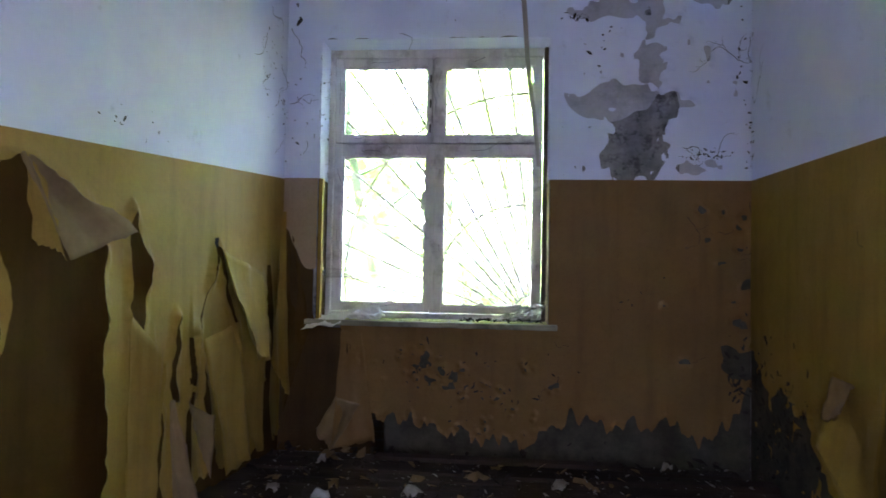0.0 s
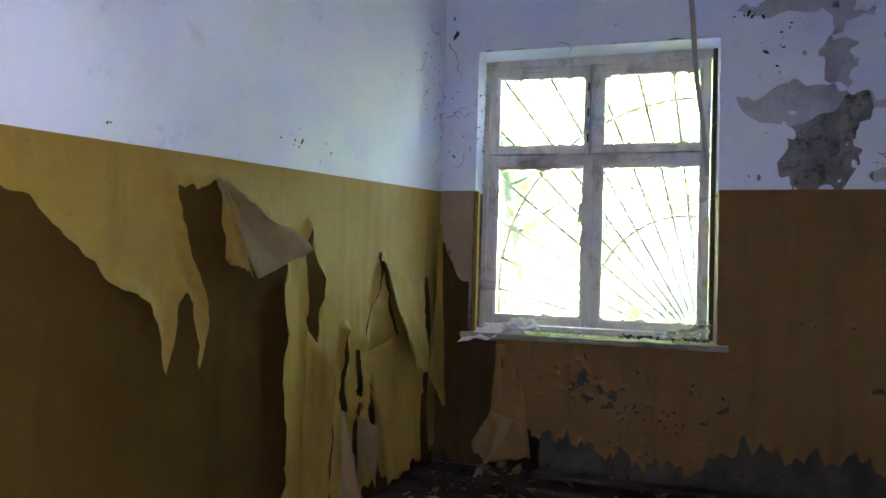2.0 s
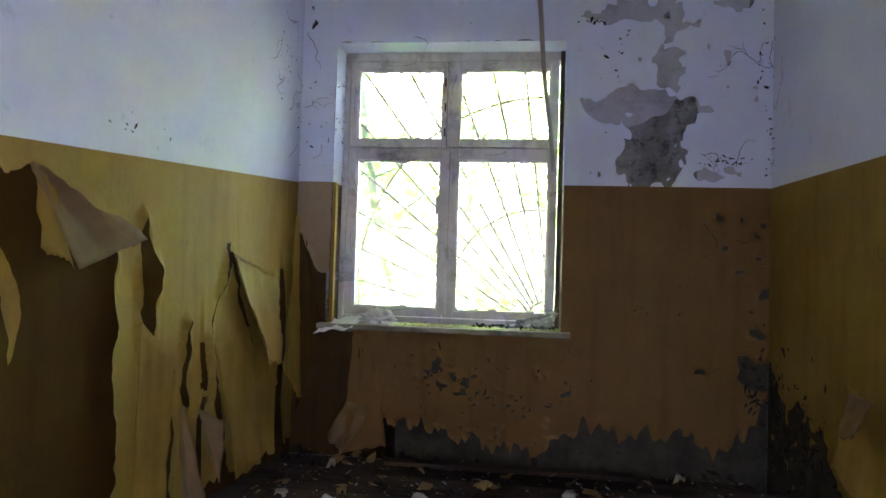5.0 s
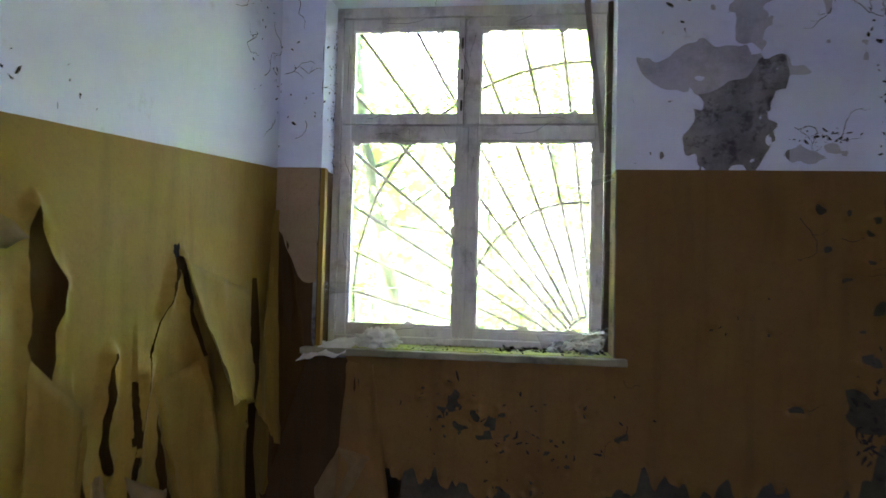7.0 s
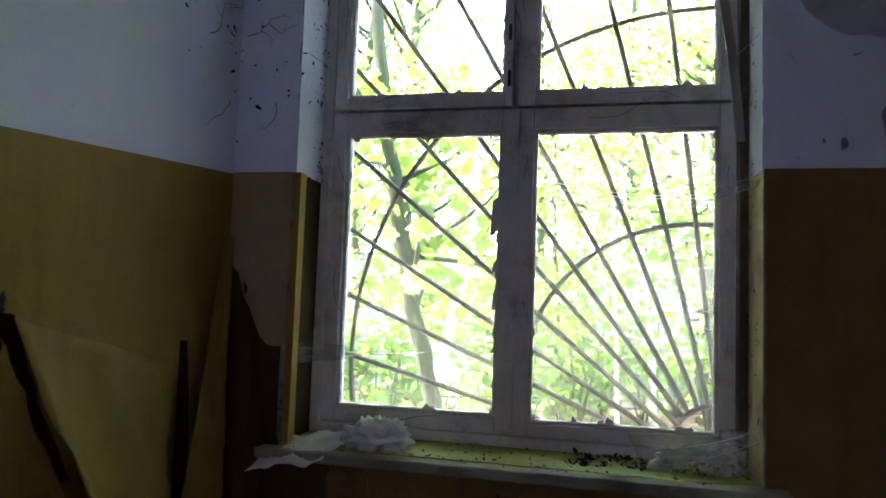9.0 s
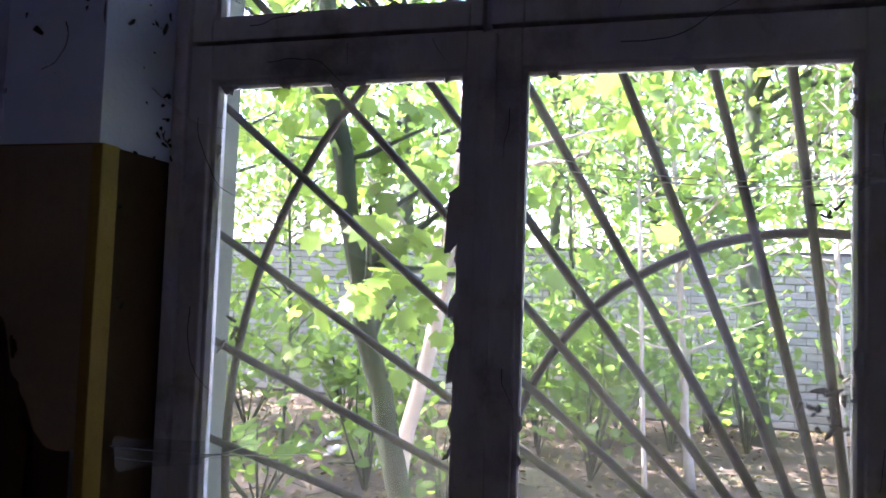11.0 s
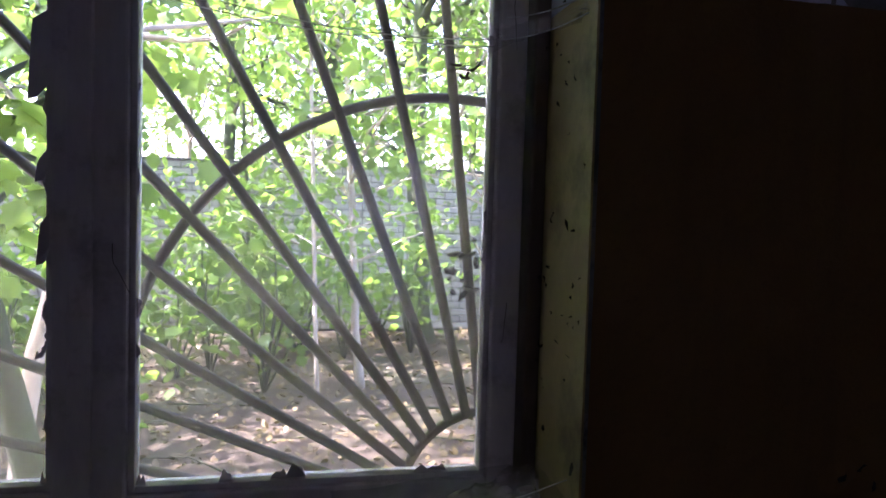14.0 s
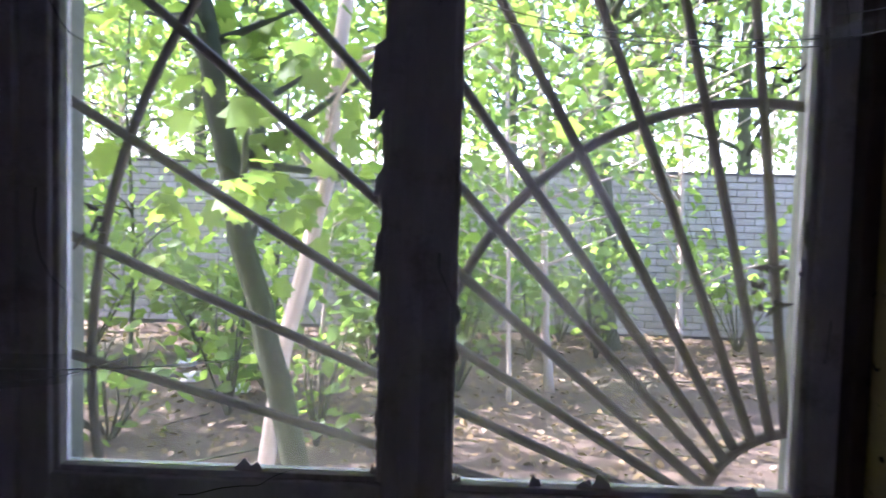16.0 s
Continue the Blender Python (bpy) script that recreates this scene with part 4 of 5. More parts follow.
part("nosing", b, NOSEWOOD, sill, "weathered grey front edge of the sill")

# ---- grille outside the glass ----
grille = tagged(empty("security_grille", (1.05, 0.34, OZ0 + 0.03)), "rusty iron window grille in a sunburst pattern", "window grille")
QY = 0.343


def rod(name, pts, r=0.0102):
    o = tube_part(name, pts, r, RUST, grille, 8)
    o.matrix_parent_inverse = Matrix.Translation(grille.location).inverted()


def arc(cx, cz, r, a0, a1, n):
    out = []
    for i in range(n + 1):
        a = radians(a0 + (a1 - a0) * i / n)
        p = (cx + r * math.cos(a), QY + 0.006, cz + r * math.sin(a))
        if OX0 + 0.006 < p[0] < OX1 - 0.004 and OZ0 + 0.03 < p[2] < OZ1 - 0.004:
            out.append(p)
    return out


RAYS = (((1.568, 2.671), (1.764, 1.06)), ((1.341, 2.659), (1.736, 1.047)), ((1.128, 2.494), (1.698, 1.042)), ((0.705, 2.719), (1.664, 1.025)), ((0.385, 2.684), (1.645, 1.002)),
        ((0.66, 2.0), (1.628, 0.973)), ((0.345, 1.99), (1.606, 0.946)), ((0.35, 1.665), (1.595, 0.915)), ((0.351, 1.40), (1.560, 0.893)), ((0.37, 1.158), (1.45, 0.872)))
for (fx, fz), (hx, hz) in RAYS:
    k = 1.0
    while k < 2.0 and fx + (fx - hx) * (k - 1) > OX0 + 0.008 and fz + (fz - hz) * (k - 1) < OZ1 - 0.008:
        k += 0.004
    ex, ez = fx + (fx - hx) * (k - 1), fz + (fz - hz) * (k - 1)
    rod("ray_bar", ((hx, QY, hz), ((hx + ex) / 2 + 0.003, QY, (hz + ez) / 2), (ex, QY, ez)))
rod("ring_bar", arc(1.788, 0.868, 0.189, 85, 190, 30), 0.011)
rod("ring_bar", arc(1.687, 1.075, 0.628, 60, 205, 70))
rod("ring_bar", arc(1.738, 1.155, 1.367, 60, 200, 110))
rod("frame_bar", ((OX0 + 0.012, QY + 0.02, OZ0 + 0.03), (OX0 + 0.012, QY + 0.02, OZ1 - 0.01)))
rod("frame_bar", ((OX1 - 0.012, QY + 0.02, OZ0 + 0.03), (OX1 - 0.012, QY + 0.02, OZ1 - 0.01)))


def clump(name, at, n, size, mt, seed, label, cat, spread=(1, 1, 1)):
    """A tangle of dry bits."""
    r = random.Random(seed)
    b = bmesh.new()
    for _ in range(n):
        p = Vector(at) + Vector((r.gauss(0, size * spread[0]), r.gauss(0, size * spread[1]), r.gauss(0, size * spread[2])))
        q = p + Vector((r.gauss(0, size), r.gauss(0, size * 0.4), r.gauss(0, size)))
        tube(b, (p, (p + q) / 2 + Vector((r.gauss(0, size * 0.2), 0, r.gauss(0, size * 0.2))), q), (size * 0.28, size * 0.34, size * 0.1), 5)
    return tagged(part(name, b, mt), label, cat)


clump("dry_leaf_clump", (1.712, 0.33, 1.37), 14, 0.018, DARKBIT, 2, "dark clump of dry leaves caught on the grille", "dry leaves", (0.7, 0.5, 1.6))
clump("dry_leaf_clump", (0.392, 0.33, 1.43), 10, 0.014, DARKBIT, 3, "dark clump of dry leaves caught on the grille", "dry leaves", (0.8, 0.5, 1.2))
clump("moss_clump", (1.265, 0.33, 0.885), 22, 0.02, DARKBIT, 4, "dark mossy clump on the outer sill", "moss", (2.0, 0.6, 0.5))
clump("moss_clump", (1.40, 0.33, 0.88), 26, 0.02, DARKBIT, 5, "dark mossy clump on the outer sill", "moss", (2.2, 0.6, 0.45))
clump("dead_insects", (1.69, 0.245, 1.735), 6, 0.009, DARKBIT, 6, "dry bits hanging in a cobweb", "debris", (1.2, 0.2, 1.5))

# ---- cobwebs ----


def cobweb(strands, membrane, label):
    w = tagged(empty("cobweb", strands[0][0]), label, "cobweb", "cobwebs in the window")
    for s in strands:
        pts = []
        a, b = Vector(s[0]), Vector(s[1])
        for i in range(9):
            t = i / 8
            pts.append(a.lerp(b, t) + Vector((0, 0, -s[2] * 4 * t * (1 - t))))
        o = tube_part("strand", pts, 0.0011, STRAND, w, 5)
        o.matrix_parent_inverse = Matrix.Translation(w.location).inverted()
    for i, m in enumerate(membrane):
        o = sheet("web_sheet", m, WEB, w, 0.008, 0.006, 60 + i, 10, 8, 0.0004)
        o.matrix_parent_inverse = Matrix.Translation(w.location).inverted()


cobweb((((1.115, 0.25, 1.86), (1.742, 0.24, 1.80), 0.03), ((1.742, 0.24, 1.80), (1.84, 0.03, 1.80), 0.012), ((1.13, 0.25, 1.83), (1.742, 0.235, 1.785), 0.02)),
       (((1.35, 0.245, 1.815), (1.74, 0.236, 1.81), (1.74, 0.236, 1.79), (1.35, 0.245, 1.80)), ((1.742, 0.236, 1.815), (1.842, 0.03, 1.815), (1.842, 0.06, 1.80), (1.742, 0.236, 1.78))), "dusty grey cobweb strung across the pane to the reveal")
cobweb((((0.258, 0.08, 1.20), (0.70, 0.245, 1.19), 0.012), ((0.258, 0.1, 1.17), (0.5, 0.24, 1.19), 0.02)), (((0.258, 0.08, 1.215), (0.6, 0.24, 1.20), (0.6, 0.24, 1.178), (0.258, 0.12, 1.13)),), "dusty grey cobweb between reveal and sash")
cobweb((((0.256, 0.05, 2.31), (0.45, 0.23, 2.21), 0.015), ((0.256, 0.15, 2.0), (0.4, 0.23, 1.92), 0.02)), (), "grey cobweb threads in the corner of the frame")
cobweb((((1.30, 0.228, 0.93), (1.842, 0.05, 1.02), 0.05), ((1.35, 0.1, 0.875), (1.842, 0.03, 0.99), 0.04)), (((1.45, 0.226, 0.95), (1.842, 0.20, 1.0), (1.842, 0.03, 0.985), (1.5, 0.05, 0.872)),), "sagging dusty cobweb over the sill")
cobweb((((1.842, 0.05, 2.30), (1.70, 0.23, 2.21), 0.01), ((1.842, 0.02, 1.83), (1.76, 0.23, 1.84), 0.01)), (), "grey cobweb threads beside the frame")

# ---- loose things at the window ----
b = bmesh.new()
w, a, c = 0.017, Vector((1.622, -0.03, CEIL)), Vector((1.768, -0.022, 1.925))
box(b, -w, w, -0.008, 0.008, 0.0, 1.0)
bmesh.ops.subdivide_edges(b, edges=[e for e in b.edges if abs(e.verts[0].co.z - e.verts[1].co.z) > 0.5], cuts=10)
for v in b.verts:
    t, off = v.co.z, v.co.copy()
    v.co = a.lerp(c, t) + Vector((off.x * (1 - 0.25 * t) + 0.006 * math.sin(t * 9), off.y, 0))
tagged(part("loose_batten", b, BARKWOOD), "thin loose wooden batten hanging in front of the window", "batten")
box_left = tagged(box_part("loose_trim", (0.262, 0.288, -0.03, 0.02, OZ0 + 0.037, 1.835), YELLOW, None, 0.003), "dirty yellow strip of trim standing in the reveal", "trim")


def crumple(name, at, size, mt, seed, label, cat):
    """A crumpled ball of cloth: a sphere pushed in and out by ridged noise."""
    b = bmesh.new()
    bmesh.ops.create_icosphere(b, subdivisions=4, radius=1.0)
    for v in b.verts:
        n = v.co.normalized()
        h = 1 - abs(noise.noise(n * 2.3 + Vector((seed, 0, 0)))) * 0.9 - abs(noise.noise(n * 5 + Vector((0, seed, 0)))) * 0.35
        v.co = Vector(at) + Vector((n.x * size[0] * h, n.y * size[1] * h, max(n.z, -0.55) * size[2] * h))
    return tagged(part(name, b, mt, smooth=True), label, cat)


crumple("rag", (0.59, 0.05, OZ0 + 0.07), (0.15, 0.12, 0.085), CLOTH, 4, "crumpled white rag lying on the window sill", "rag")
tagged(sheet("paper_sheet", ((0.20, -0.155, 0.785), (0.45, -0.125, 0.85), (0.52, 0.09, OZ0 + 0.09), (0.27, 0.03, OZ0 + 0.06)), CLOTH, None, 0.02, 0.02, 71, 16, 12, 0.002), "creased white sheet of paper over the sill's end", "paper")
tagged(sheet("plastic_film", ((1.50, 0.02, OZ0 + 0.045), (1.80, 0.0, OZ0 + 0.05), (1.835, 0.19, 0.985), (1.56, 0.20, 0.90)), FILM, None, 0.03, 0.03, 72, 18, 14, 0.0008), "crumpled dusty plastic film on the sill", "plastic film")
tagged(scatter("sill_crumbs", 260, (0.3, 1.8, -0.09, 0.21), OZ0 + 0.036, 0.007, DARKBIT, 21), "dark crumbs and dead insects on the sill", "debris")
tagged(scatter("sill_dirt", 260, (1.25, 1.82, 0.03, 0.21), OZ0 + 0.038, 0.014, DARKBIT, 23, tilt=0.9), "black crumbs and dead leaves heaped on the sill", "debris")
tagged(scatter("sill_chips", 120, (0.3, 1.8, -0.09, 0.21), OZ0 + 0.036, 0.01, CHIP, 22), "pale paint chips on the sill", "debris")

# ---- outside: ground ----
GZ = -0.15


def ground_z(x, y):
    f = 1.0 / (1.0 + (abs(x) + abs(y)) * 0.02)
    return GZ + f * (0.05 * noise.noise((x * 0.7, y * 0.7, 0)) + 0.03 * noise.noise((x * 2.3, y * 2.3, 3)))


n = 110
gx = [math.sinh((i / (n - 1) * 2 - 1) * 4.6) * 8 + 1 for i in range(n)]
gy = [0.45 + math.sinh(i / (n - 1) * 5.2) * 4.5 if i else 0.3 for i in range(n)]
gv = [(x, y, ground_z(x, y)) for x in gx for y in gy]
gf = [(i * n + j, (i + 1) * n + j, (i + 1) * n + j + 1, i * n + j + 1) for i in range(n - 1) for j in range(n - 1)]
ground = tagged(raw("ground", gv, gf, SOIL, None, "", True), "brown woodland soil strewn with dead leaves", "ground", kind="structure")
tagged(box_part("ground_behind", (-300, 300, -300, BACK - 3.2, -0.6, GZ), SOIL, bevel=0), "plain soil behind the building", "ground", kind="structure")


# pale slab below the window, out of view, added to bounce sunlight indoors
tagged(box_part("bounce_slab", (-6, 9, THICK, 2.4, GZ - 0.2, GZ + 0.04), BOUNCE_SLAB, bevel=0.01), "pale unseen concrete slab added to bounce sunlight into the room", "pavement", kind="structure")

# ---- leaves ----
MAPLE = ((0, 0), (0.30, 0.0), (0.27, 0.19), (0.55, 0.44), (0.33, 0.53), (0.35, 0.76), (0.13, 0.73), (0, 1.0), (-0.13, 0.73), (-0.35, 0.76), (-0.33, 0.53), (-0.55, 0.44), (-0.27, 0.19), (-0.30, 0.0))
OVAL = ((0, 0), (0.26, 0.25), (0.30, 0.55), (0.0, 1.0), (-0.30, 0.55), (-0.26, 0.25))


def leaves(points, size, rs, shape, droop=0.6):
    """Leaf faces at points: verts and faces."""
    tpl = np.array([(x, y, -0.25 * x * x - 0.15 * y * y) for x, y in shape])
    k, m = len(tpl), len(points)
    yaw = rs.rand(m) * 6.283
    pit = rs.normal(-droop, 0.45, m)
    rol = rs.normal(0, 0.5, m)
    s = size * (0.55 + 0.75 * rs.rand(m))
    p = tpl[None] * s[:, None, None]
    x, y, z = p[..., 0], p[..., 1], p[..., 2]
    c, d = np.cos(rol)[:, None], np.sin(rol)[:, None]
    x, z = x * c + z * d, z * c - x * d
    c, d = np.cos(pit)[:, None], np.sin(pit)[:, None]
    y, z = y * c - z * d, z * c + y * d
    c, d = np.cos(yaw)[:, None], np.sin(yaw)[:, None]
    x, y = x * c - y * d, x * d + y * c
    V = np.stack([x, y, z], -1) + np.asarray(points)[:, None, :]
    F = np.arange(m * k).reshape(m, k)
    return V.reshape(-1, 3), F


def leafy(name, points, size, seed, mt, parent, shape=OVAL, droop=0.6):
    V, F = leaves(points, size, np.random.RandomState(seed), shape, droop)
    return raw(name, V, F, mt, parent)


def branches(rs, line, n, reach, zlo, zhi):
    """Limbs from a trunk line between two heights over its foot: lists of points."""
    out = []
    zs = [p.z for p in line]
    for _ in range(n):
        t = rs.rand()
        z = zlo + (zhi - zlo) * t
        p = np.array([np.interp(z, zs, [q.x for q in line]), np.interp(z, zs, [q.y for q in line]), z])
        a, L = rs.rand() * 6.283, reach * (1.15 - 0.6 * t) * (0.6 + 0.6 * rs.rand())
        d = np.array([math.cos(a), math.sin(a), 0.25 + 0.5 * rs.rand()])
        pts = [p]
        for i in range(4):
            d = d + rs.normal(0, 0.18, 3)
            pts.append(pts[-1] + d / np.linalg.norm(d) * L / 4)
        out.append(pts)
    return out


def tree(label, trunk_pts, r0, n_limbs, reach, z0, n_leaves, size, seed, bark, leaf, shape=OVAL, r1=0.3, spread=0.28, high=None):
    """Tapered trunk with limbs, and a crown of single leaves along them."""
    rs = np.random.RandomState(seed)
    base = Vector(trunk_pts[0])
    t = tagged(empty("tree", base), label, "tree")
    b = bmesh.new()
    m = len(trunk_pts)
    rel = [Vector(p) - base for p in trunk_pts]
    fine = []
    for i in range(m - 1):
        for k in range(4):
            q = rel[i].lerp(rel[i + 1], k / 4)
            fine.append(q + Vector((rs.normal(0, r0 * 0.12), rs.normal(0, r0 * 0.12), 0)) * (1 if i + k else 0))
    fine.append(rel[-1])
    tube(b, fine, [r0 * ((1.25 if i == 0 else 1.0) + (r1 - 1) * i / (len(fine) - 1)) for i in range(len(fine))], 10)
    pts = []
    limbs = branches(rs, rel, n_limbs, reach, z0[0], z0[1])
    if high:
        limbs += branches(rs, rel, *high)
    for lim in limbs:
        tube(b, lim, [r0 * 0.32 * (1 - i * 0.2) + 0.003 for i in range(len(lim))], 5)
    part("trunk", b, bark, t, smooth=True)
    per = max(1, n_leaves // max(1, len(limbs)))
    for lim in limbs:
        L = np.array([list(p) for p in lim])
        s = rs.rand(per) ** 0.7 * (len(L) - 1.001)
        i = s.astype(int)
        f = (s - i)[:, None]
        pts.append(L[i] * (1 - f) + L[i + 1] * f + rs.normal(0, spread, (per, 3)) * np.array([1, 1, 0.6]))
    if pts:
        leafy("crown", np.concatenate(pts), size, seed, leaf, t, shape)
    return t


# the leaning maple by the window and its pale neighbour
near = tree("slender leaning maple with green mossy bark", ((0.70, 1.5, GZ - 0.1), (0.44, 1.5, 0.84), (0.30, 1.5, 1.36), (0.11, 1.5, 2.35), (-0.05, 1.5, 3.6), (-0.1, 1.55, 5.4), (0.0, 1.6, 7.6)), 0.056, 12, 0.75, (1.3, 3.0), 1250, 0.11, 3, BARK, LEAFNEAR, MAPLE, 0.5, 0.2, (34, 1.9, 3.9, 7.4))
tree("slender leaning tree with pale bark", ((0.12, 2.3, GZ - 0.1), (0.28, 2.2, 0.82), (0.47, 2.2, 1.6), (0.54, 2.2, 2.47), (0.62, 2.3, 4.0), (0.7, 2.4, 5.5), (0.9, 2.4, 7.4)), 0.045, 8, 1.0, (1.5, 4.2), 1150, 0.10, 4, PALEBARK, LEAFNEAR, MAPLE, 0.5, 0.28, (34, 1.9, 4.3, 7.2))
tree("thin straight sapling with pale bark", ((1.56, 4.9, GZ - 0.1), (1.52, 4.9, 1.0), (1.45, 4.95, 3.0), (1.5, 5.0, 5.5)), 0.022, 24, 1.0, (0.8, 5.0), 900, 0.105, 5, PALEBARK, LEAF, OVAL, 0.6)
tree("straight young tree with pale bark", ((1.98, 5.4, GZ - 0.1), (1.88, 5.4, 1.0), (1.78, 5.4, 3.0), (1.8, 5.4, 7.0)), 0.045, 30, 1.3, (0.95, 6.0), 1300, 0.11, 6, PALEBARK, LEAF, MAPLE)
tree("thin straight sapling with pale bark", ((3.5, 6.4, GZ - 0.1), (3.45, 6.4, 1.2), (3.4, 6.4, 3.0), (3.5, 6.4, 6.5)), 0.04, 26, 1.3, (0.9, 5.5), 1100, 0.11, 7, PALEBARK, LEAF)
tree("stout old trunk before the brick fence", ((2.95, 7.5, GZ - 0.1), (2.85, 7.5, 1.4), (2.8, 7.5, 3.6), (2.9, 7.6, 8.0)), 0.17, 22, 2.0, (2.2, 6.5), 800, 0.17, 8, BARK, LEAF)
tree("thin sapling with grey bark", ((-0.95, 6.4, GZ - 0.1), (-0.9, 6.4, 1.0), (-0.8, 6.4, 3.0), (-0.9, 6.4, 5.5)), 0.03, 24, 1.2, (0.8, 4.8), 1000, 0.115, 9, BARK, LEAF)
tree("thin leafy sapling with grey bark", ((-2.0, 5.3, GZ - 0.1), (-1.95, 5.3, 1.0), (-2.05, 5.3, 2.6), (-1.95, 5.35, 4.2)), 0.022, 22, 1.0, (0.7, 4.0), 850, 0.115, 15, BARK, LEAF)
tree("thin leafy sapling with pale bark", ((-0.15, 5.1, GZ - 0.1), (-0.1, 5.1, 1.0), (-0.2, 5.1, 2.6), (-0.15, 5.15, 4.4)), 0.02, 22, 0.9, (0.7, 4.2), 800, 0.11, 16, PALEBARK, LEAF, MAPLE)
tree("thin leafy sapling with grey bark", ((0.75, 7.3, GZ - 0.1), (0.8, 7.3, 1.2), (0.7, 7.3, 3.0), (0.75, 7.35, 5.4)), 0.035, 26, 1.3, (0.9, 5.2), 1100, 0.12, 17, BARK, LEAF)

# unseen tree on the right, added to reflect sunlight towards the window
tree("tall broad tree added out of view to reflect sunlight", ((6.5, 5.2, GZ - 0.1), (6.6, 5.2, 2.0), (6.4, 5.2, 5.0), (6.5, 5.3, 9.0)), 0.14, 34, 2.3, (4.2, 8.8), 2000, 0.2, 12, BARK, LEAF, OVAL)
# unseen tree on the left, added to keep sun off the leaning maple
tree("young tree added out of view, its high crown shading the maple", ((-3.7, 2.0, GZ - 0.1), (-3.75, 2.0, 1.5), (-3.6, 1.95, 4.0), (-3.7, 2.0, 8.6)), 0.08, 26, 1.1, (4.4, 8.4), 1600, 0.17, 14, BARK, LEAF, OVAL)
# low bushes in front of the fence
rs = np.random.RandomState(77)


def bush(x, y, h, r, n, size, seed, leaf=LEAF, shape=OVAL):
    q = np.random.RandomState(seed)
    t = tagged(empty("bush", (x, y, ground_z(x, y))), "leafy green bush on the woodland floor", "bush", "bushes by the fence")
    b = bmesh.new()
    pts = []
    for _ in range(9):
        a = q.rand() * 6.283
        e = np.array([math.cos(a) * r * q.rand(), math.sin(a) * r * q.rand(), h * (0.6 + 0.5 * q.rand())])
        mid = e * 0.5 + q.normal(0, 0.06, 3)
        tube(b, ((0, 0, -0.05), tuple(mid), tuple(e)), (0.012, 0.008, 0.003), 5)
        k = n // 9
        f = (0.35 + 0.7 * q.rand(k))[:, None]
        pts.append(e * f + q.normal(0, 0.16, (k, 3)))
    part("stem", b, BARK, t, smooth=True)
    P = np.concatenate(pts)
    P[:, 2] = np.maximum(P[:, 2], 0.06)
    leafy("foliage", P, size, seed, leaf, t, shape, 0.3)
    return t


for i, (x, y, h, r, k, s) in enumerate(((1.1, 5.2, 1.6, 0.5, 230, 0.115), (0.55, 6.0, 1.8, 0.6, 300, 0.12), (1.9, 6.6, 1.6, 0.6, 260, 0.115), (2.7, 6.9, 1.8, 0.6, 260, 0.12), (-0.7, 4.3, 1.4, 0.5, 200, 0.125), (0.25, 5.8, 1.2, 0.6, 260, 0.15), (0.9, 6.8, 1.0, 0.6, 260, 0.14), (1.4, 7.2, 1.4, 0.6, 240, 0.14), (-0.6, 5.0, 1.1, 0.6, 220, 0.16), (-1.8, 6.5, 1.3, 0.7, 260, 0.15), (-2.8, 6.0, 1.5, 0.8, 300, 0.16), (0.15, 3.6, 0.9, 0.35, 110, 0.13),
                                    (2.4, 7.8, 1.0, 0.6, 160, 0.13), (4.6, 7.6, 1.7, 0.9, 220, 0.15), (-1.3, 3.6, 0.8, 0.45, 90, 0.15), (5.8, 7.0, 1.4, 0.8, 220, 0.15), (-4.2, 7.2, 1.6, 0.9, 300, 0.16))):
    bush(x, y, h, r, k, s, 100 + i, LEAF, MAPLE if i % 3 == 0 else OVAL)

# the woods: a few kinds of tree, repeated over the plan
kinds = []
for i in range(5):
    h = (9.0, 7.5, 10.5, 6.0, 8.5)[i]
    kinds.append(tree("tall slender woodland tree in full leaf", ((0, 60 + i * 4, GZ - 0.1), (0.1, 60 + i * 4, h * 0.35), (-0.1, 60.1 + i * 4, h * 0.7), (0.1, 60 + i * 4, h)), (0.09, 0.06, 0.11, 0.05, 0.08)[i], 40, (2.2, 1.9, 2.3, 1.7, 2.0)[i], (2.2, h * 0.95), (1700, 1400, 1900, 1200, 1600)[i], 0.13, 20 + i, PALEBARK if i in (1, 3) else BARK, LEAF, OVAL, 0.3, 0.36))
for i, k in enumerate(kinds):
    k["group"] = "woodland trees"
r6 = random.Random(31)
# the first two spots lie out of view, added to shade the yard
spots = [(-4.4, 3.3), (-6.2, 5.6), (-3.2, 4.6), (-5.2, 6.6), (-6.4, 4.4), (-4.6, 7.6), (7.5, 7.4), (-2.0, 8.9 + 0.6), (-4.5, 10.0), (0.2, 10.4), (1.9, 9.8), (3.8, 10.2), (5.6, 10.0), (7.6, 9.8), (-7.0, 9.6)]
for row, yy in enumerate((12.5, 15.0, 18.5, 23.0)):
    for c in range(8):
        spots.append((-9 - row * 2 + c * (2.9 + row * 0.9) + r6.uniform(-0.8, 0.8), yy + r6.uniform(-1.0, 1.0)))
for i, (x, y) in enumerate(spots):
    if i < 5:
        kinds[i].matrix_basis = pose(x, y, GZ - 0.05, 0, 0, r6.uniform(0, 360))
    else:
        sc = r6.uniform(0.95, 1.35)
        copy_thing(kinds[i % 5], pose(x, y, GZ - 0.05, 0, 0, r6.uniform(0, 360)) @ Matrix.Diagonal((sc, sc, sc, 1)))

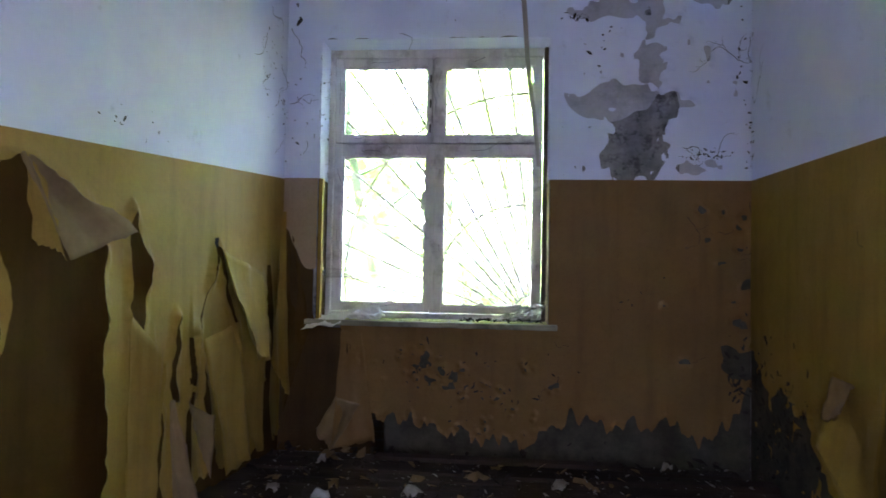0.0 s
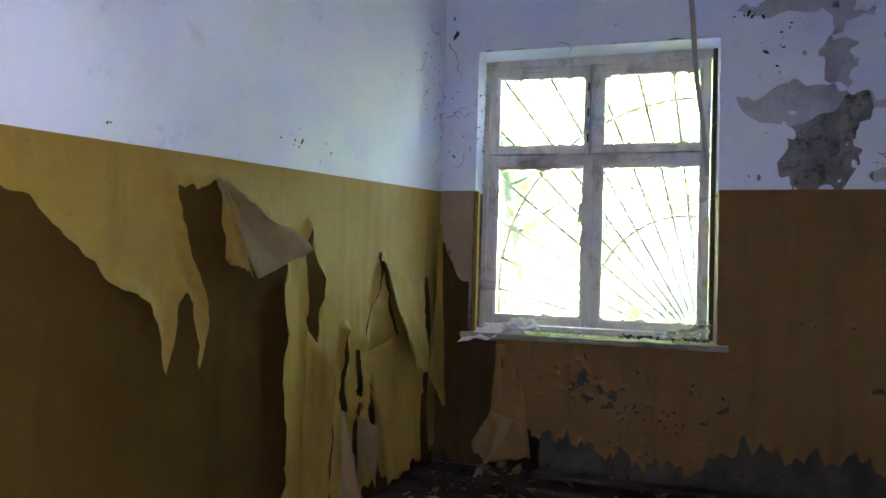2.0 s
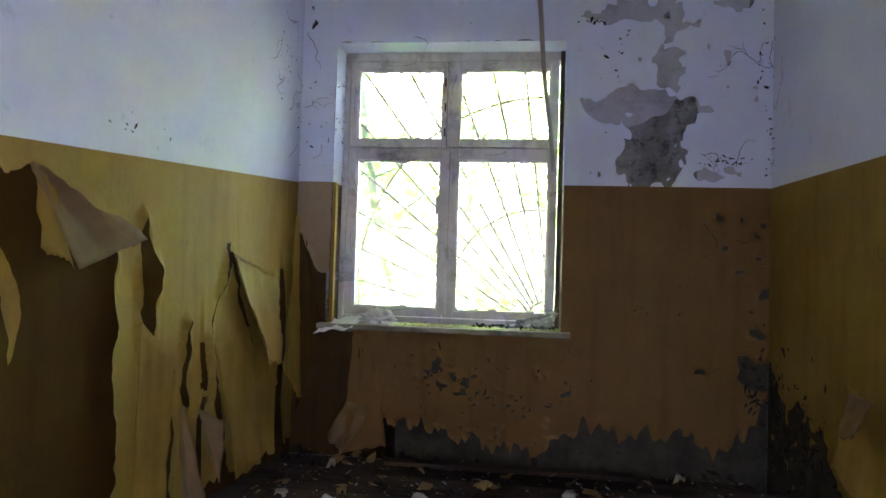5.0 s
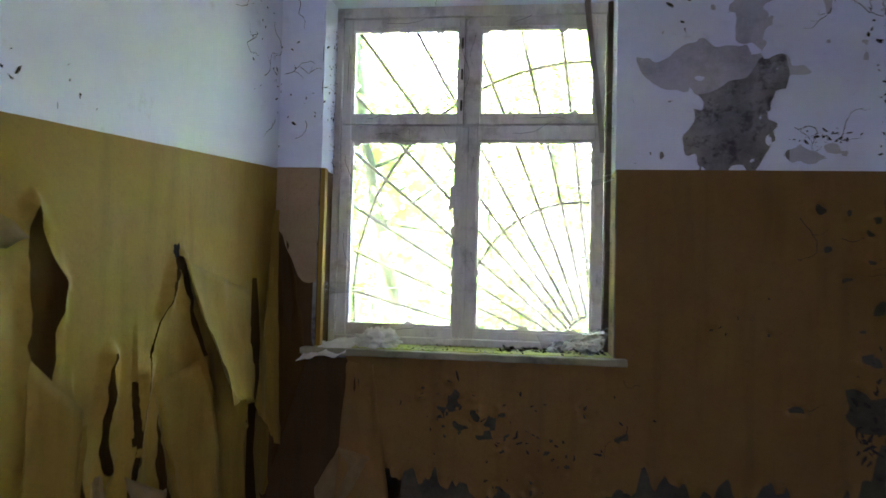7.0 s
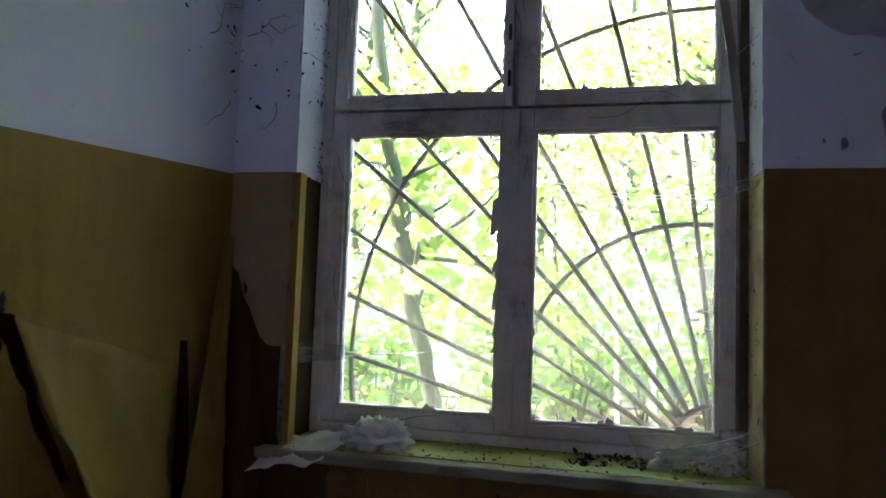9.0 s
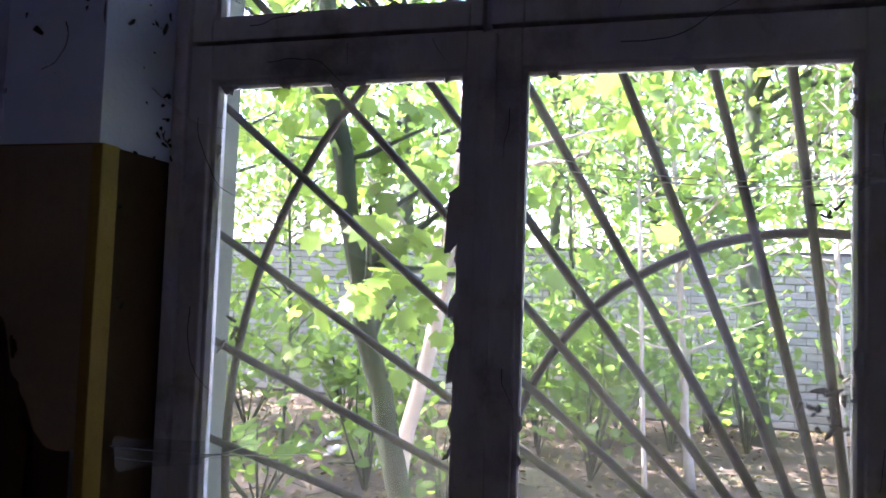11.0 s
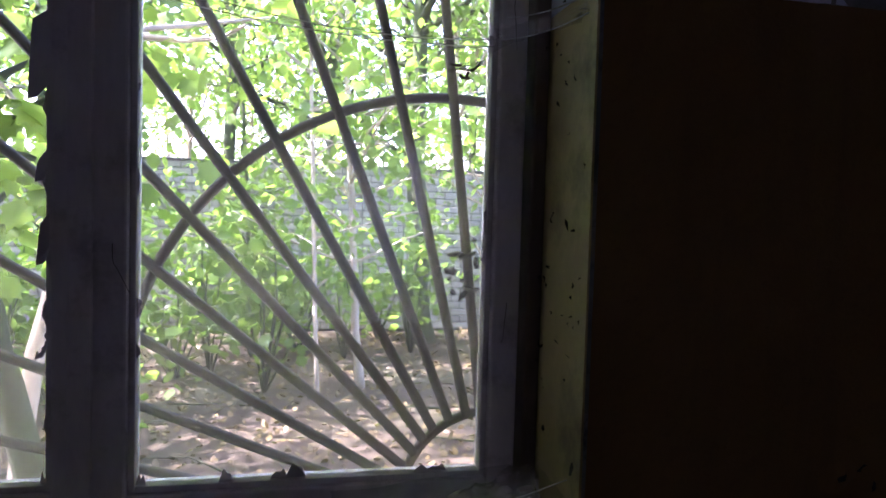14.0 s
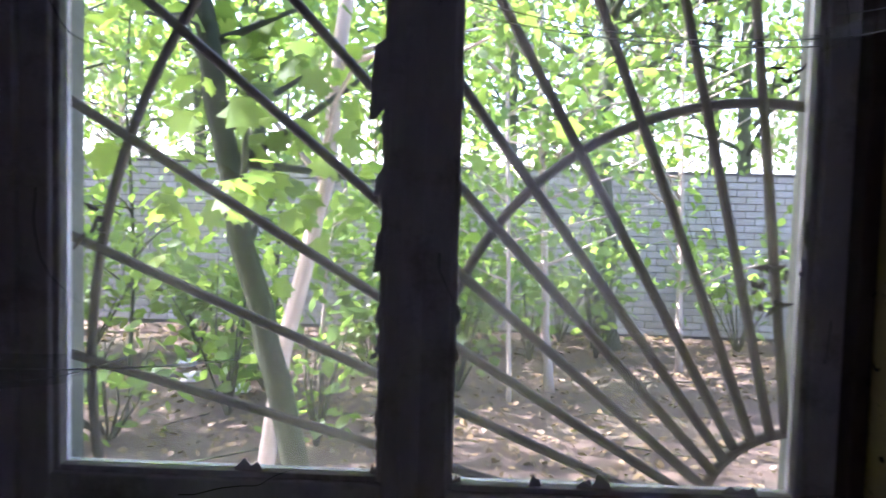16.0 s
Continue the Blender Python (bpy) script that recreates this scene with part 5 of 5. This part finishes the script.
# leaf litter and rubbish
rs = np.random.RandomState(5)
LP = np.stack([rs.uniform(-5, 7, 15000), 0.9 + 7.4 * rs.rand(15000), np.zeros(15000)], 1)
LP[:, 2] = [ground_z(x, y) + 0.012 for x, y, _ in LP]
lv, lf = leaves(LP, 0.062, rs, OVAL, 0.0)
tagged(raw("leaf_litter", lv, lf, LITTER), "dead brown leaves covering the ground", "leaf litter", kind="stuff")
for i in range(26):
    x, y = r6.uniform(-3, 4), r6.uniform(2.2, 7.5)
    a, L = r6.uniform(0, 6.28), r6.uniform(0.2, 0.6)
    z = ground_z(x, y) + 0.015
    tagged(tube_part("twig", ((x, y, z), (x + math.cos(a) * L, y + math.sin(a) * L, z + 0.02), (x + math.cos(a + 0.3) * L * 1.7, y + math.sin(a + 0.3) * L * 1.7, z + 0.01)), (0.008, 0.006, 0.003), BARK, None, 5), "thin dry twig on the ground", "twig", "twigs on the ground")
crumple("plastic_bag", (-2.12, 4.3, GZ + 0.06), (0.16, 0.13, 0.09), BLUEBAG, 8, "crumpled blue and white plastic bag on the soil", "plastic bag")
tagged(sheet("paper_scrap", ((-1.40, 5.0, GZ + 0.03), (-1.24, 5.05, GZ + 0.04), (-1.25, 5.15, GZ + 0.11), (-1.40, 5.12, GZ + 0.10)), CHIP, None, 0.02, 0.01, 90, 8, 8), "scrap of white card on the soil", "paper scrap")
crumple("paper_ball", (-0.77, 4.85, GZ + 0.05), (0.09, 0.07, 0.06), CLOTH, 9, "crumpled white paper on the soil", "paper")
crumple("paper_ball", (-1.6, 5.7, GZ + 0.05), (0.1, 0.08, 0.06), CLOTH, 11, "crumpled white paper on the soil", "paper")

# ---- brick fence ----
FY = 8.4
fence = tagged(empty("brick_fence", (0, FY, GZ)), "weathered white silicate brick fence", "brick fence")
core = box_part("core", (-14, 18, FY + 0.028, FY + 0.25, GZ - 0.3, 2.09), MORTAR, None, 0)
core.parent, core.matrix_parent_inverse = fence, Matrix.Translation(fence.location).inverted()
cap = box_part("coping", (-14, 18, FY - 0.02, FY + 0.27, 2.09, 2.13), MORTAR, None, 0.006)
cap.parent, cap.matrix_parent_inverse = fence, Matrix.Translation(fence.location).inverted()
b = bmesh.new()
box(b, -0.124, 0.124, -0.02, 0.02, -0.043, 0.043, 0.0)
brick_me = bpy.data.meshes.new("brick")
bmesh.ops.bevel(b, geom=b.edges[:], offset=0.005, segments=1, affect="EDGES")
b.to_mesh(brick_me)
b.free()
brick_me.materials.append(BRICK)
BV = np.array([v.co[:] for v in brick_me.vertices])
BF = [list(p.vertices) for p in brick_me.polygons]
r7 = random.Random(3)
rest_v, rest_f, count = [], [], 0
for c in range(23):
    z = GZ + 0.03 + 0.0485 + c * 0.0965
    for i in range(-54, 70):
        x = i * 0.26 + (0.13 if c % 2 else 0.0)
        y = FY + 0.02 + r7.uniform(-0.006, 0.004)
        if 0.3 < x < 3.65 and count < 300:
            ob = new("brick", brick_me)
            ob.parent = fence
            ob.location = (x, y - FY, z - GZ)
            ob.rotation_euler = (r7.uniform(-0.02, 0.02), 0, r7.uniform(-0.015, 0.015))
            count += 1
        else:
            k = len(rest_v) * len(BV)
            rest_v.append(BV + np.array((x, y, z)))
            rest_f.extend([[q + k for q in f] for f in BF])
o = raw("bricks", np.concatenate(rest_v), rest_f, BRICK)
o.parent, o.matrix_parent_inverse = fence, Matrix.Translation(fence.location).inverted()
tagged(o, kind="stuff")
